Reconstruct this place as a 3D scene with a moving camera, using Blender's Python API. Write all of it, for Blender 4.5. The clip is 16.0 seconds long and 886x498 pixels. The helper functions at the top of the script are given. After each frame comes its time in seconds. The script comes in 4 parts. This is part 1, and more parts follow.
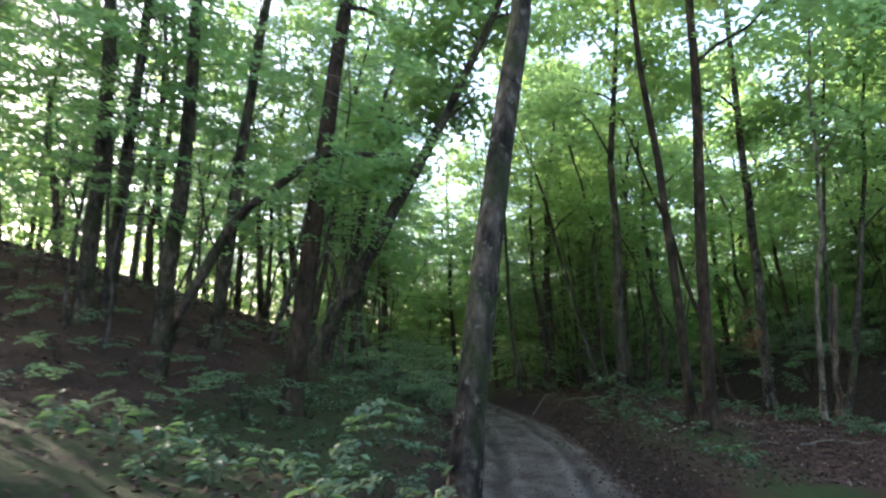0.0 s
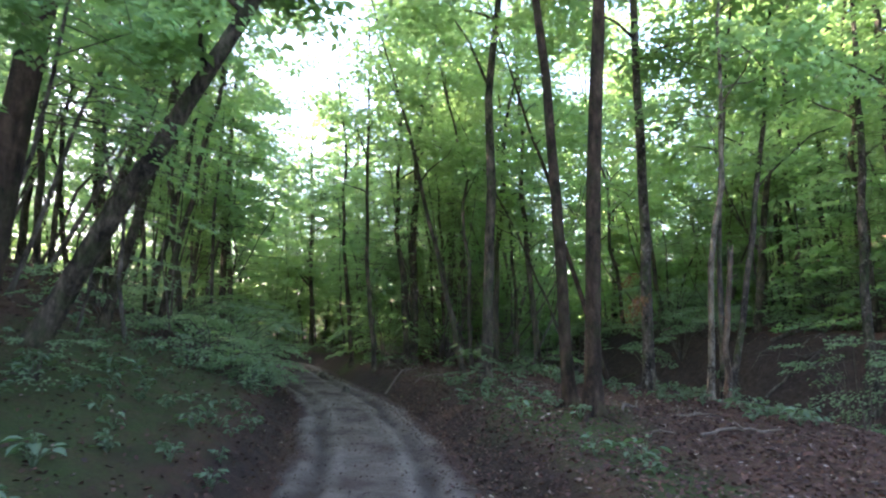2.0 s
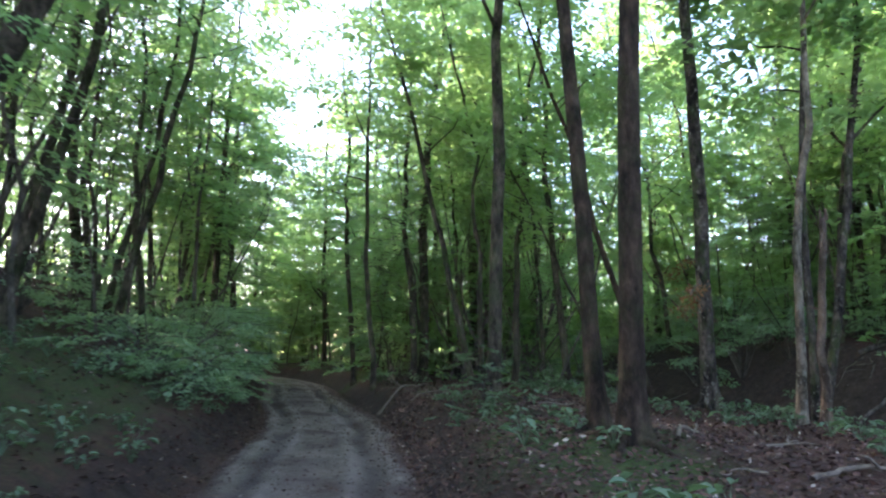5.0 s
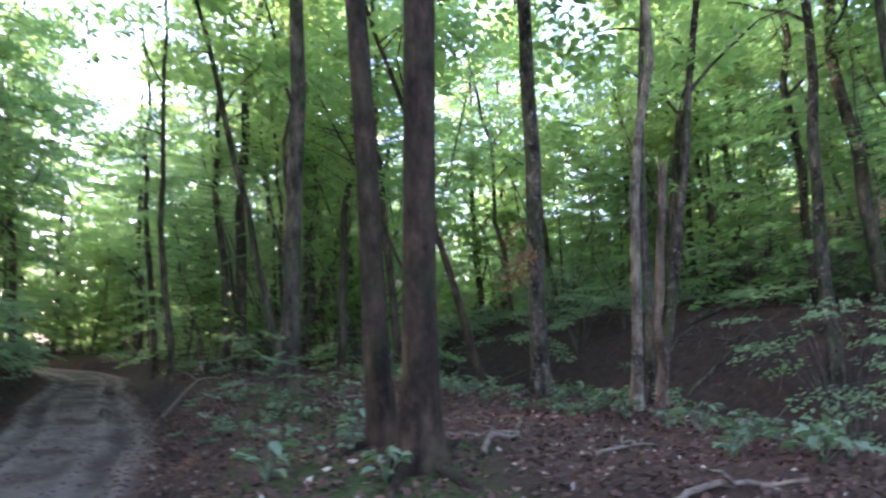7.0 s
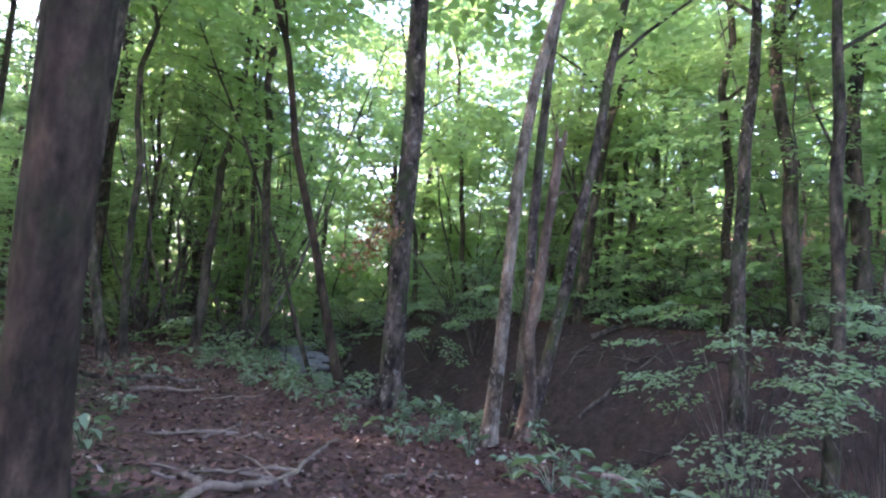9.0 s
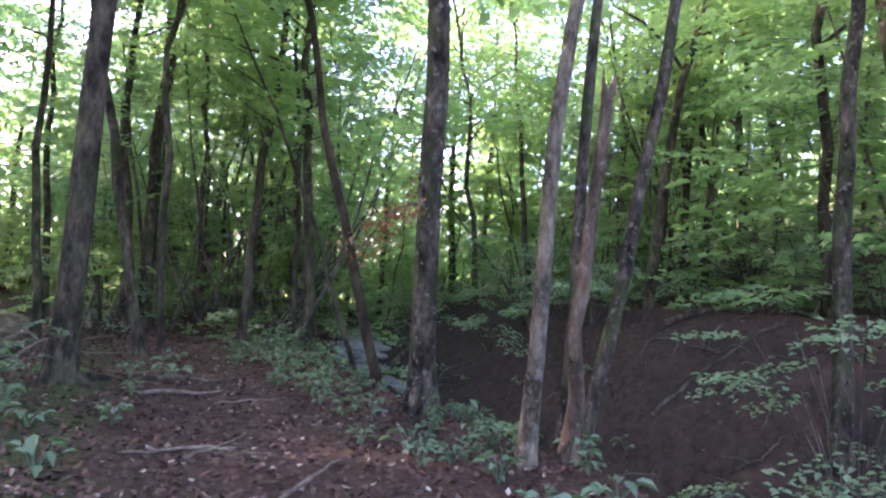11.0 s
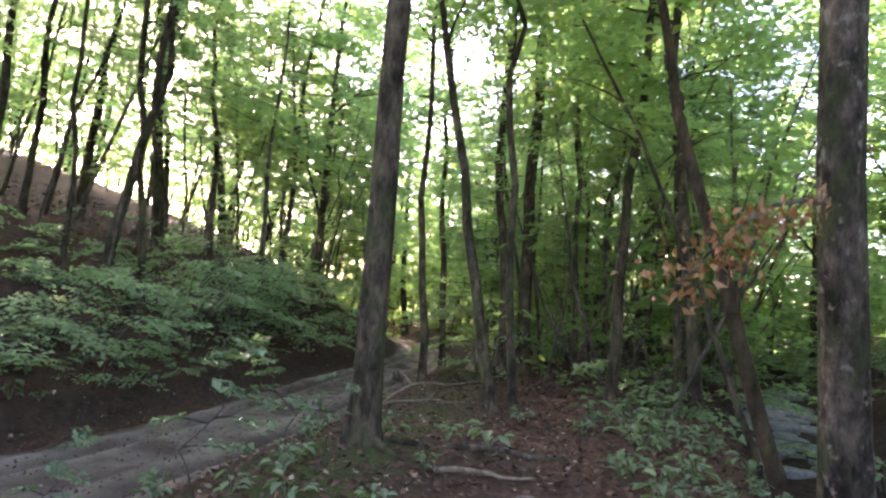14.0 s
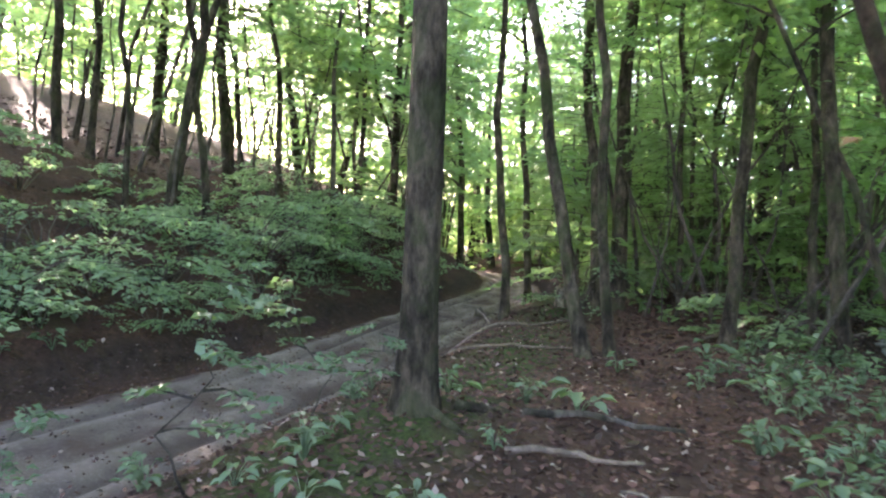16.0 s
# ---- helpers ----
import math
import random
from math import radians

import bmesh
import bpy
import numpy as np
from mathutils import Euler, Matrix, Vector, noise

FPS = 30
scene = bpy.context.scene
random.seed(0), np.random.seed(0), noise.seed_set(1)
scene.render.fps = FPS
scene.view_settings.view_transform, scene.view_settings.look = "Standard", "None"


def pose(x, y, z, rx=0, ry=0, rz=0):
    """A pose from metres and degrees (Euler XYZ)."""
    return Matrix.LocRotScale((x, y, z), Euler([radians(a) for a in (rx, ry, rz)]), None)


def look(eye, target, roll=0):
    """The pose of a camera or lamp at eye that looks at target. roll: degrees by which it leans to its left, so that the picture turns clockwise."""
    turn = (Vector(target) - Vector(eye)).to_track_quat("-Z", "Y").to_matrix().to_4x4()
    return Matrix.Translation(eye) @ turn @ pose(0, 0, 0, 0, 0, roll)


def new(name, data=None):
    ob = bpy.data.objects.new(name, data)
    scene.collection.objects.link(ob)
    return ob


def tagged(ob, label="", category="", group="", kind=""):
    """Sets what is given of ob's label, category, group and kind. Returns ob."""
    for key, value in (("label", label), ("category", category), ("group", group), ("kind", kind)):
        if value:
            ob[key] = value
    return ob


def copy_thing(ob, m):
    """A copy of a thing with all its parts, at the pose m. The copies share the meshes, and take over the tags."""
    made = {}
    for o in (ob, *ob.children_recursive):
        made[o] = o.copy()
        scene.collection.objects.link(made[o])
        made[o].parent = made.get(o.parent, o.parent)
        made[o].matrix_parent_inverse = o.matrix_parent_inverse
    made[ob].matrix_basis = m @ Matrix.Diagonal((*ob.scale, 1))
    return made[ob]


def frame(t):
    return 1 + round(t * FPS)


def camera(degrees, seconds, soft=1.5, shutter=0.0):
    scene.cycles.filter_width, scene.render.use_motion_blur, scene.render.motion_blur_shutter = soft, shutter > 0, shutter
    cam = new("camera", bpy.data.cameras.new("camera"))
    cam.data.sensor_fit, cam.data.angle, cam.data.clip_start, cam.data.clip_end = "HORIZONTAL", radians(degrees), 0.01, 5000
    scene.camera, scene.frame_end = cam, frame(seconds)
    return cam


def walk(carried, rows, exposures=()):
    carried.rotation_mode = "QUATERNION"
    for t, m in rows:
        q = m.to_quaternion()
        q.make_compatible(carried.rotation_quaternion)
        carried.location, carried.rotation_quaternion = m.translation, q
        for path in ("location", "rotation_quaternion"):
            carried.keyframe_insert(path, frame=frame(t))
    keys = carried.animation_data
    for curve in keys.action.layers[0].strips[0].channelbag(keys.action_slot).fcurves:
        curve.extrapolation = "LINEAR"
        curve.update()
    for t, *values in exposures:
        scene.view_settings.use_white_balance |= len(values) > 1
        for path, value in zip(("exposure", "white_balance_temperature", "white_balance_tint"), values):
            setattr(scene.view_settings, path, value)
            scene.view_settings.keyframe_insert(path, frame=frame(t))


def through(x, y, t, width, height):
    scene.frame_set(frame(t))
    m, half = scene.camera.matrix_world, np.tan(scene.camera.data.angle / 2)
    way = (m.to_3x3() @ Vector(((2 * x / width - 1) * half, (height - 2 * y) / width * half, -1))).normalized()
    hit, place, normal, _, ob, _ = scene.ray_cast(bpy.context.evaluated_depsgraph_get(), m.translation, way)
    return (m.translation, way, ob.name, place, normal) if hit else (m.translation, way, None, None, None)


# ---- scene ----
cam = camera(72.0, 16.0, soft=2.2, shutter=0.5)
PATH = [
    (0, (-1.748, -6.318, 2.050), (-2.013, -4.361, 2.366), -1.0),
    (0.5, (-1.816, -5.298, 2.035), (-2.002, -3.328, 2.321), -0.2),
    (1, (-1.686, -4.396, 1.974), (-1.763, -2.416, 2.250), -0.7),
    (1.5, (-1.467, -3.605, 1.887), (-1.416, -1.620, 2.127), -0.5),
    (2, (-1.226, -3.036, 1.783), (-1.097, -1.054, 2.021), 0.2),
    (2.5, (-1.129, -2.543, 1.700), (-1.029, -0.564, 1.974), -0.6),
    (3, (-1.107, -2.174, 1.673), (-1.201, -0.204, 2.007), -0.4),
    (5.5, (-0.033, 0.381, 1.300), (0.046, 2.356, 1.605), 0.5),
    (6, (0.230, 0.861, 1.332), (0.405, 2.834, 1.610), -0.1),
    (6.5, (0.519, 1.305, 1.388), (0.806, 3.266, 1.656), -2.3),
    (7, (0.752, 1.725, 1.398), (1.208, 3.658, 1.640), -1.5),
    (7.5, (1.196, 2.162, 1.335), (1.821, 4.047, 1.574), 3.6),
    (8, (1.602, 2.575, 1.403), (2.260, 4.446, 1.662), 4.8),
    (8.2, (1.729, 2.705, 1.441), (2.416, 4.568, 1.688), 5.0),
    (10.3, (2.650, 3.633, 1.439), (3.151, 5.561, 1.620), 5.0),
    (10.5, (2.708, 3.714, 1.488), (3.186, 5.649, 1.657), 5.1),
    (11, (2.817, 3.893, 1.546), (3.247, 5.841, 1.694), 3.6),
    (11.5, (2.831, 4.185, 1.686), (3.309, 6.119, 1.869), 3.7),
    (12, (2.891, 4.564, 1.663), (3.095, 6.537, 1.920), 2.2),
    (12.5, (3.094, 5.019, 1.568), (2.694, 6.956, 1.865), 0.9),
    (13, (3.147, 5.420, 1.639), (2.358, 7.239, 1.899), 3.6),
    (13.5, (3.265, 5.634, 1.652), (2.496, 7.467, 1.877), 2.8),
    (14, (3.396, 5.868, 1.677), (2.542, 7.667, 1.868), 4.4),
    (14.5, (3.472, 6.065, 1.689), (2.547, 7.833, 1.821), 4.3),
    (15, (3.378, 6.369, 1.684), (2.438, 8.134, 1.735), 6.3),
    (15.5, (3.216, 6.738, 1.655), (2.165, 8.439, 1.643), 2.5),
    (16, (2.956, 7.112, 1.664), (1.859, 8.783, 1.618), 2.6),
]
walk(cam, [(t, look(eye, target, roll)) for t, eye, target, roll in PATH], [(0.0, 3.0, 6350, 20), (2.0, 3.6, 6150, 29), (5.5, 3.55, 6000, 27), (8.0, 4.2, 6000, 44), (11.5, 4.3, 6100, 48), (13.0, 4.15, 6900, 39), (14.5, 4.4, 6850, 39), (16.0, 4.7, 6550, 34)])

# ---- light ----
world = bpy.data.worlds.new("evening_sky")
scene.world = world
world.use_nodes = True
wn = world.node_tree.nodes
sky = wn.new("ShaderNodeTexSky")
sky.sky_type = "NISHITA"
sky.sun_disc = False
sky.sun_elevation, sky.sun_rotation = radians(18), radians(-70)
sky.air_density, sky.dust_density, sky.ozone_density = 1.0, 2.5, 1.0
world.node_tree.links.new(sky.outputs["Color"], wn["Background"].inputs["Color"])
wn["Background"].inputs["Strength"].default_value = 0.15
sun_data = bpy.data.lights.new("sun", "SUN")
sun_data.energy, sun_data.angle, sun_data.color = 5.0, radians(1.0), (1.0, 0.9, 0.72)
sun = new("sun", sun_data)
sun.matrix_world = look((-47, 17, 16.2), (0, 0, 0))

# ---- materials ----


def material(name):
    m = bpy.data.materials.new(name)
    m.use_nodes = True
    return m, m.node_tree.nodes, m.node_tree.links, m.node_tree.nodes["Principled BSDF"]


def mix_colour(n, l, fac, a, b):
    k = n.new("ShaderNodeMix")
    k.data_type = "RGBA"
    l.new(fac, k.inputs[0])
    for slot, v in ((6, a), (7, b)):
        if hasattr(v, "links"):
            l.new(v, k.inputs[slot])
        else:
            k.inputs[slot].default_value = (*v, 1)
    return k.outputs[2]


def grain(n, l, scale, detail=6.0, rough=0.6, stretch=None, low=0.35, high=0.65):
    """Noise in object space, spread to the range 0 to 1."""
    where = n.new("ShaderNodeTexCoord").outputs["Object"]
    if stretch:
        mp = n.new("ShaderNodeMapping")
        mp.inputs["Scale"].default_value = stretch
        l.new(where, mp.inputs["Vector"])
        where = mp.outputs["Vector"]
    k = n.new("ShaderNodeTexNoise")
    k.inputs["Scale"].default_value, k.inputs["Detail"].default_value, k.inputs["Roughness"].default_value = scale, detail, rough
    l.new(where, k.inputs["Vector"])
    r = n.new("ShaderNodeMapRange")
    r.inputs["From Min"].default_value, r.inputs["From Max"].default_value = low, high
    l.new(k.outputs["Fac"], r.inputs["Value"])
    return r.outputs["Result"]


def relief(n, l, bsdf, fac, strength, distance):
    b = n.new("ShaderNodeBump")
    b.inputs["Strength"].default_value, b.inputs["Distance"].default_value = strength, distance
    l.new(fac, b.inputs["Height"])
    l.new(b.outputs["Normal"], bsdf.inputs["Normal"])


def bark(name, dark, light, moss=0.3, lichen=0.0):
    m, n, l, p = material(name)
    furrow = grain(n, l, 12.0, 8, 0.7, (1, 1, 0.4))
    c = mix_colour(n, l, furrow, dark, light)
    c = mix_colour(n, l, grain(n, l, 4.5, 5, 0.7, (1, 1, 0.45), 0.38, 0.6), tuple(0.4 * v for v in dark), c)
    blotch = grain(n, l, 4.0, 6, 0.65, (1, 1, 0.7), 0.48, 0.6)
    if lichen:
        pale = grain(n, l, 13.0, 6, 0.6, (1, 1, 0.75), 0.62 - 0.12 * lichen, 0.7 - 0.1 * lichen)
        c = mix_colour(n, l, pale, c, (0.22, 0.205, 0.16))
    if moss:
        k = n.new("ShaderNodeMath")
        k.operation = "MULTIPLY"
        l.new(blotch, k.inputs[0])
        k.inputs[1].default_value = moss
        c = mix_colour(n, l, k.outputs[0], c, (0.045, 0.065, 0.02))
    l.new(c, p.inputs["Base Color"])
    p.inputs["Roughness"].default_value, p.inputs["Specular IOR Level"].default_value = 0.95, 0.2
    relief(n, l, p, grain(n, l, 22.0, 8, 0.7, (1, 1, 0.3), 0.3, 0.7), 1.0, 0.06)
    return m


def foliage(name, dark, light, through, share=0.45, gloss=0.45):
    """Thin leaves that let light through, each with a tone of its own."""
    m, n, l, p = material(name)
    geo = n.new("ShaderNodeNewGeometry")
    c = mix_colour(n, l, geo.outputs["Random Per Island"], dark, light)
    patch = grain(n, l, 0.7, 2, 0.5)
    c = mix_colour(n, l, patch, c, tuple(0.5 * (a + b) for a, b in zip(dark, light)))
    l.new(c, p.inputs["Base Color"])
    p.inputs["Roughness"].default_value = gloss
    t = n.new("ShaderNodeBsdfTranslucent")
    t.inputs["Color"].default_value = (*through, 1)
    k = n.new("ShaderNodeMixShader")
    k.inputs[0].default_value = share
    l.new(p.outputs[0], k.inputs[1])
    l.new(t.outputs[0], k.inputs[2])
    l.new(k.outputs[0], n["Material Output"].inputs["Surface"])
    return m


BARK = bark("grey_bark", (0.042, 0.034, 0.023), (0.2, 0.163, 0.113), 0.55)
BARK_RED = bark("brown_bark", (0.04, 0.027, 0.017), (0.125, 0.083, 0.053), 0.3)
BARK_MOSS = bark("mossy_bark", (0.026, 0.02, 0.015), (0.22, 0.18, 0.135), 0.7, 0.4)
BARK_PINK = bark("bare_pinkish_wood", (0.1, 0.07, 0.047), (0.29, 0.21, 0.15), 0.2, 0.2)
BARK_PALE = bark("pale_bark", (0.1, 0.078, 0.052), (0.44, 0.37, 0.27), 0.3, 0.6)
TWIG = bark("twig_bark", (0.1, 0.086, 0.07), (0.25, 0.215, 0.175), 0.35)
LEAF = foliage("beech_leaf", (0.045, 0.095, 0.045), (0.085, 0.16, 0.065), (0.35, 0.57, 0.19), 0.5)
LEAF_HIGH = foliage("canopy_leaf", (0.05, 0.1, 0.045), (0.095, 0.17, 0.065), (0.4, 0.61, 0.19), 0.55)
LEAF_LOW = foliage("understorey_leaf", (0.085, 0.135, 0.08), (0.155, 0.22, 0.125), (0.29, 0.47, 0.2), 0.45, 0.6)
LEAF_DRY = foliage("withered_leaf", (0.12, 0.056, 0.02), (0.22, 0.112, 0.038), (0.26, 0.13, 0.04), 0.3, 0.6)
HERB = foliage("herb_leaf", (0.055, 0.095, 0.055), (0.12, 0.18, 0.1), (0.17, 0.3, 0.1), 0.3, 0.6)


def litter_material():
    m, n, l, p = material("litter_leaf")
    geo = n.new("ShaderNodeNewGeometry")
    ramp = n.new("ShaderNodeValToRGB")
    e = ramp.color_ramp.elements
    e[0].color, e[1].color = (0.032, 0.021, 0.015, 1), (0.3, 0.25, 0.2, 1)
    for at, c in ((0.35, (0.05, 0.024, 0.016, 1)), (0.7, (0.068, 0.032, 0.021, 1)), (0.95, (0.105, 0.055, 0.037, 1))):
        e.new(at).color = c
    l.new(geo.outputs["Random Per Island"], ramp.inputs[0])
    l.new(ramp.outputs[0], p.inputs["Base Color"])
    p.inputs["Roughness"].default_value, p.inputs["Specular IOR Level"].default_value = 0.8, 0.3
    return m


LITTER = litter_material()


def ground_material():
    """Rotting leaves and soil; moss and bare earth where the attributes say."""
    m, n, l, p = material("forest_floor")
    fine = grain(n, l, 18.0, 8, 0.7)
    c = mix_colour(n, l, fine, (0.04, 0.022, 0.0145), (0.115, 0.061, 0.04))
    c = mix_colour(n, l, grain(n, l, 1.1, 4, 0.6, None, 0.4, 0.7), c, (0.048, 0.029, 0.02))
    moss_c = mix_colour(n, l, grain(n, l, 26.0, 6, 0.7), (0.02, 0.032, 0.01), (0.06, 0.09, 0.022))
    earth_c = mix_colour(n, l, grain(n, l, 7.0, 8, 0.7), (0.018, 0.013, 0.01), (0.062, 0.042, 0.032))
    for attr, colour, cut in (("earth", earth_c, 0.45), ("moss", moss_c, 0.5)):
        a = n.new("ShaderNodeAttribute")
        a.attribute_name = attr
        s = n.new("ShaderNodeMath")
        s.operation = "MULTIPLY_ADD"
        l.new(grain(n, l, 3.0, 6, 0.65, None, 0.3, 0.7), s.inputs[0])
        s.inputs[1].default_value = 0.8
        s.inputs[2].default_value = -0.9
        t = n.new("ShaderNodeMath")
        t.operation, t.use_clamp = "ADD", True
        l.new(s.outputs[0], t.inputs[0])
        d = n.new("ShaderNodeMath")
        d.operation = "MULTIPLY"
        l.new(a.outputs["Fac"], d.inputs[0])
        d.inputs[1].default_value = 1.5
        l.new(d.outputs[0], t.inputs[1])
        c = mix_colour(n, l, t.outputs[0], c, colour)
    l.new(c, p.inputs["Base Color"])
    p.inputs["Roughness"].default_value, p.inputs["Specular IOR Level"].default_value = 0.95, 0.2
    relief(n, l, p, grain(n, l, 30.0, 8, 0.75, None, 0.2, 0.8), 1.0, 0.03)
    return m


def road_material():
    """Trodden earth, darker and damp in the ruts."""
    m, n, l, p = material("trodden_dirt")
    c = mix_colour(n, l, grain(n, l, 2.0, 8, 0.65), (0.12, 0.09, 0.073), (0.24, 0.19, 0.155))
    c = mix_colour(n, l, grain(n, l, 40.0, 4, 0.7, None, 0.5, 0.75), c, (0.33, 0.275, 0.235))
    c = mix_colour(n, l, grain(n, l, 0.8, 5, 0.6, None, 0.5, 0.62), c, (0.11, 0.075, 0.058))
    a = n.new("ShaderNodeAttribute")
    a.attribute_name = "damp"
    c = mix_colour(n, l, a.outputs["Fac"], c, (0.07, 0.055, 0.045))
    d = n.new("ShaderNodeAttribute")
    d.attribute_name = "dry"
    c = mix_colour(n, l, d.outputs["Fac"], c, mix_colour(n, l, grain(n, l, 9.0, 8, 0.7), (0.27, 0.225, 0.19), (0.42, 0.36, 0.31)))
    soil = mix_colour(n, l, grain(n, l, 14.0, 8, 0.75), (0.05, 0.031, 0.025), (0.15, 0.09, 0.07))
    e = n.new("ShaderNodeAttribute")
    e.attribute_name = "verge"
    c = mix_colour(n, l, e.outputs["Fac"], c, soil)
    l.new(c, p.inputs["Base Color"])
    p.inputs["Roughness"].default_value, p.inputs["Specular IOR Level"].default_value = 0.92, 0.25
    relief(n, l, p, grain(n, l, 16.0, 10, 0.8, None, 0.2, 0.8), 1.0, 0.07)
    return m


def plain(name, a, b, scale, rough=0.8, bump=0.5):
    m, n, l, p = material(name)
    l.new(mix_colour(n, l, grain(n, l, scale, 6, 0.65), a, b), p.inputs["Base Color"])
    p.inputs["Roughness"].default_value = rough
    relief(n, l, p, grain(n, l, scale * 3, 6, 0.7), bump, 0.01)
    return m


GROUND, DIRT = ground_material(), road_material()
STONE = plain("stream_stone", (0.09, 0.095, 0.095), (0.21, 0.215, 0.21), 9.0, 0.8)
DEADWOOD = plain("dead_wood", (0.055, 0.04, 0.027), (0.16, 0.12, 0.083), 14.0)
WHITE = plain("white_litter", (0.6, 0.6, 0.58), (0.8, 0.8, 0.78), 12.0, 0.6)

# ---- shape of the land ----
def lerp_table(v, table):
    return np.interp(v, [a for a, _ in table], [b for _, b in table])


def ease(v):
    v = np.clip(v, 0.0, 1.0)
    return v * v * (3 - 2 * v)


ROAD = [(-60, 12.0), (-14, 1.6), (-6, -0.2), (-3, -0.85), (0, -1.35), (4, -1.7), (6.2, -1.76), (8.5, -2.1), (12.5, -2.7),
        (16, -3.85), (20, -5.0), (24, -5.95), (29, -8.2), (34, -12.0), (39, -18.0), (46, -30.0), (60, -60.0), (120, -190.0)]
GULLY = [(-60, 16.0), (-6, 9.6), (4, 8.3), (8, 7.5), (13, 6.1), (17, 4.9), (21, 4.3), (26, 4.6), (32, 5.8), (45, 8.0), (120, 20.0)]
GULLY_HALF = [(-60, 4.0), (5, 2.9), (8, 2.7), (10, 2.75), (14, 2.6), (17, 1.8), (21, 1.4), (30, 1.6), (120, 2.4)]

MOUNDS = [(1.5, 6.2, 0.2, 1.1), (0.59, 10.45, 0.16, 0.8), (4.0, 9.8, 0.1, 0.6), (4.55, 8.05, 0.08, 0.5), (-2.2, -2.85, 0.2, 0.7)]


def road_x(y):
    return sum(lerp_table(y + d, ROAD) for d in (-1.5, -0.75, 0.0, 0.75, 1.5)) / 5


def gully_x(y):
    return sum(lerp_table(y + d, GULLY) for d in (-2, -1, 0, 1, 2)) / 5


def chance(i, j, seed):
    v = np.sin(i * 127.1 + j * 311.7 + seed * 74.7) * 43758.5453
    return 2 * (v - np.floor(v)) - 1


def ripple(x, y, size, seed):
    """Smooth random relief between about -1 and 1, in three octaves."""
    out = 0.0
    for octave, weight in ((1.0, 0.6), (0.47, 0.3), (0.21, 0.15)):
        a, b = x / (size * octave) + 3.7 * seed, y / (size * octave) - 1.9 * seed
        i, j = np.floor(a), np.floor(b)
        p, q = ease(a - i), ease(b - j)
        low = chance(i, j, seed) * (1 - p) + chance(i + 1, j, seed) * p
        high = chance(i, j + 1, seed) * (1 - p) + chance(i + 1, j + 1, seed) * p
        out = out + weight * (low * (1 - q) + high * q)
    return out


def stream_bed(y):
    return -1.4 + 0.16 * np.clip(y - 14, 0, 7.5)


def height(x, y):
    x, y = np.asarray(x, float), np.asarray(y, float)
    u = x - road_x(y)
    # road bed, banks and the level strip between road and gully
    z = np.where(u > 0, -0.2 + 0.52 * ease((u - 1.35) / 0.95), -0.2 + 0.5 * ease((-u - 1.05) / 0.8))
    up = np.clip(-u - 1.75, 0, None)
    z = z + (0.62 + 0.38 * ease((y - 1.0) / 7.0)) * np.where(up < 6, 0.46 * up, 2.76 + 0.34 * (up - 6) * np.exp(-np.clip(up - 6, 0, 300) / 120))
    # gully with its stream and the far slope
    g, half = x - gully_x(y), lerp_table(y, GULLY_HALF)
    bottom = stream_bed(y)
    near = bottom + (0.32 - bottom) * ease((-g - 0.4 * half) / (0.6 * half))
    far = bottom + (1.5 - bottom) * ease((g - 0.5) / 3.9) ** 0.9 + 0.1 * np.clip(g - 4.0, 0, 9) + 0.14 * np.clip(g - 13.0, 0, 60)
    z = np.where(g > 0, far, np.where(-g < half, np.minimum(z, near), z))
    # added rise of the land beyond the gully, to block the low sky there
    side = x - gully_x(y)
    z = z + np.minimum(0.24 * np.maximum(side - 9.0, 0.0) ** 2 / (np.maximum(side - 9.0, 0.0) + 4.0), 13.0)
    z = z + 0.6 * ease((1.0 - y) / 4.5)  # the land falls from the start of the walk to the level strip
    # root mounds of the old trees on the bank
    for mx, my, rise, wide in MOUNDS:
        z = z + rise * np.exp(-((x - mx) ** 2 + (y - my) ** 2) / wide**2)
    rough = ease((np.abs(u) - 1.1) / 0.8) * (1.0 + 0.9 * ease((side + 2.5) / 1.0) * ease((5.0 - side) / 1.0))
    return z + rough * (0.08 * ripple(x, y, 1.6, 1) + 0.03 * ripple(x, y, 0.4, 2)) + 0.02 * ripple(x, y, 0.6, 5)


# ---- mesh tools ----


def mesh_of(name, verts, faces, mat, smooth=True):
    """A mesh from arrays: vertices (n, 3) and faces (m, 3 or 4)."""
    verts, faces = np.asarray(verts, np.float32), np.asarray(faces, np.int32)
    me = bpy.data.meshes.new(name)
    me.vertices.add(len(verts))
    me.vertices.foreach_set("co", verts.ravel())
    me.loops.add(faces.size)
    me.loops.foreach_set("vertex_index", faces.ravel())
    me.polygons.add(len(faces))
    me.polygons.foreach_set("loop_start", np.arange(0, faces.size, faces.shape[1], dtype=np.int32))
    me.polygons.foreach_set("use_smooth", np.full(len(faces), smooth))
    me.materials.append(mat)
    me.update(calc_edges=True)
    return me


def part(name, me, parent, label=""):
    ob = new(name, me)
    ob.parent = parent
    return tagged(ob, label)


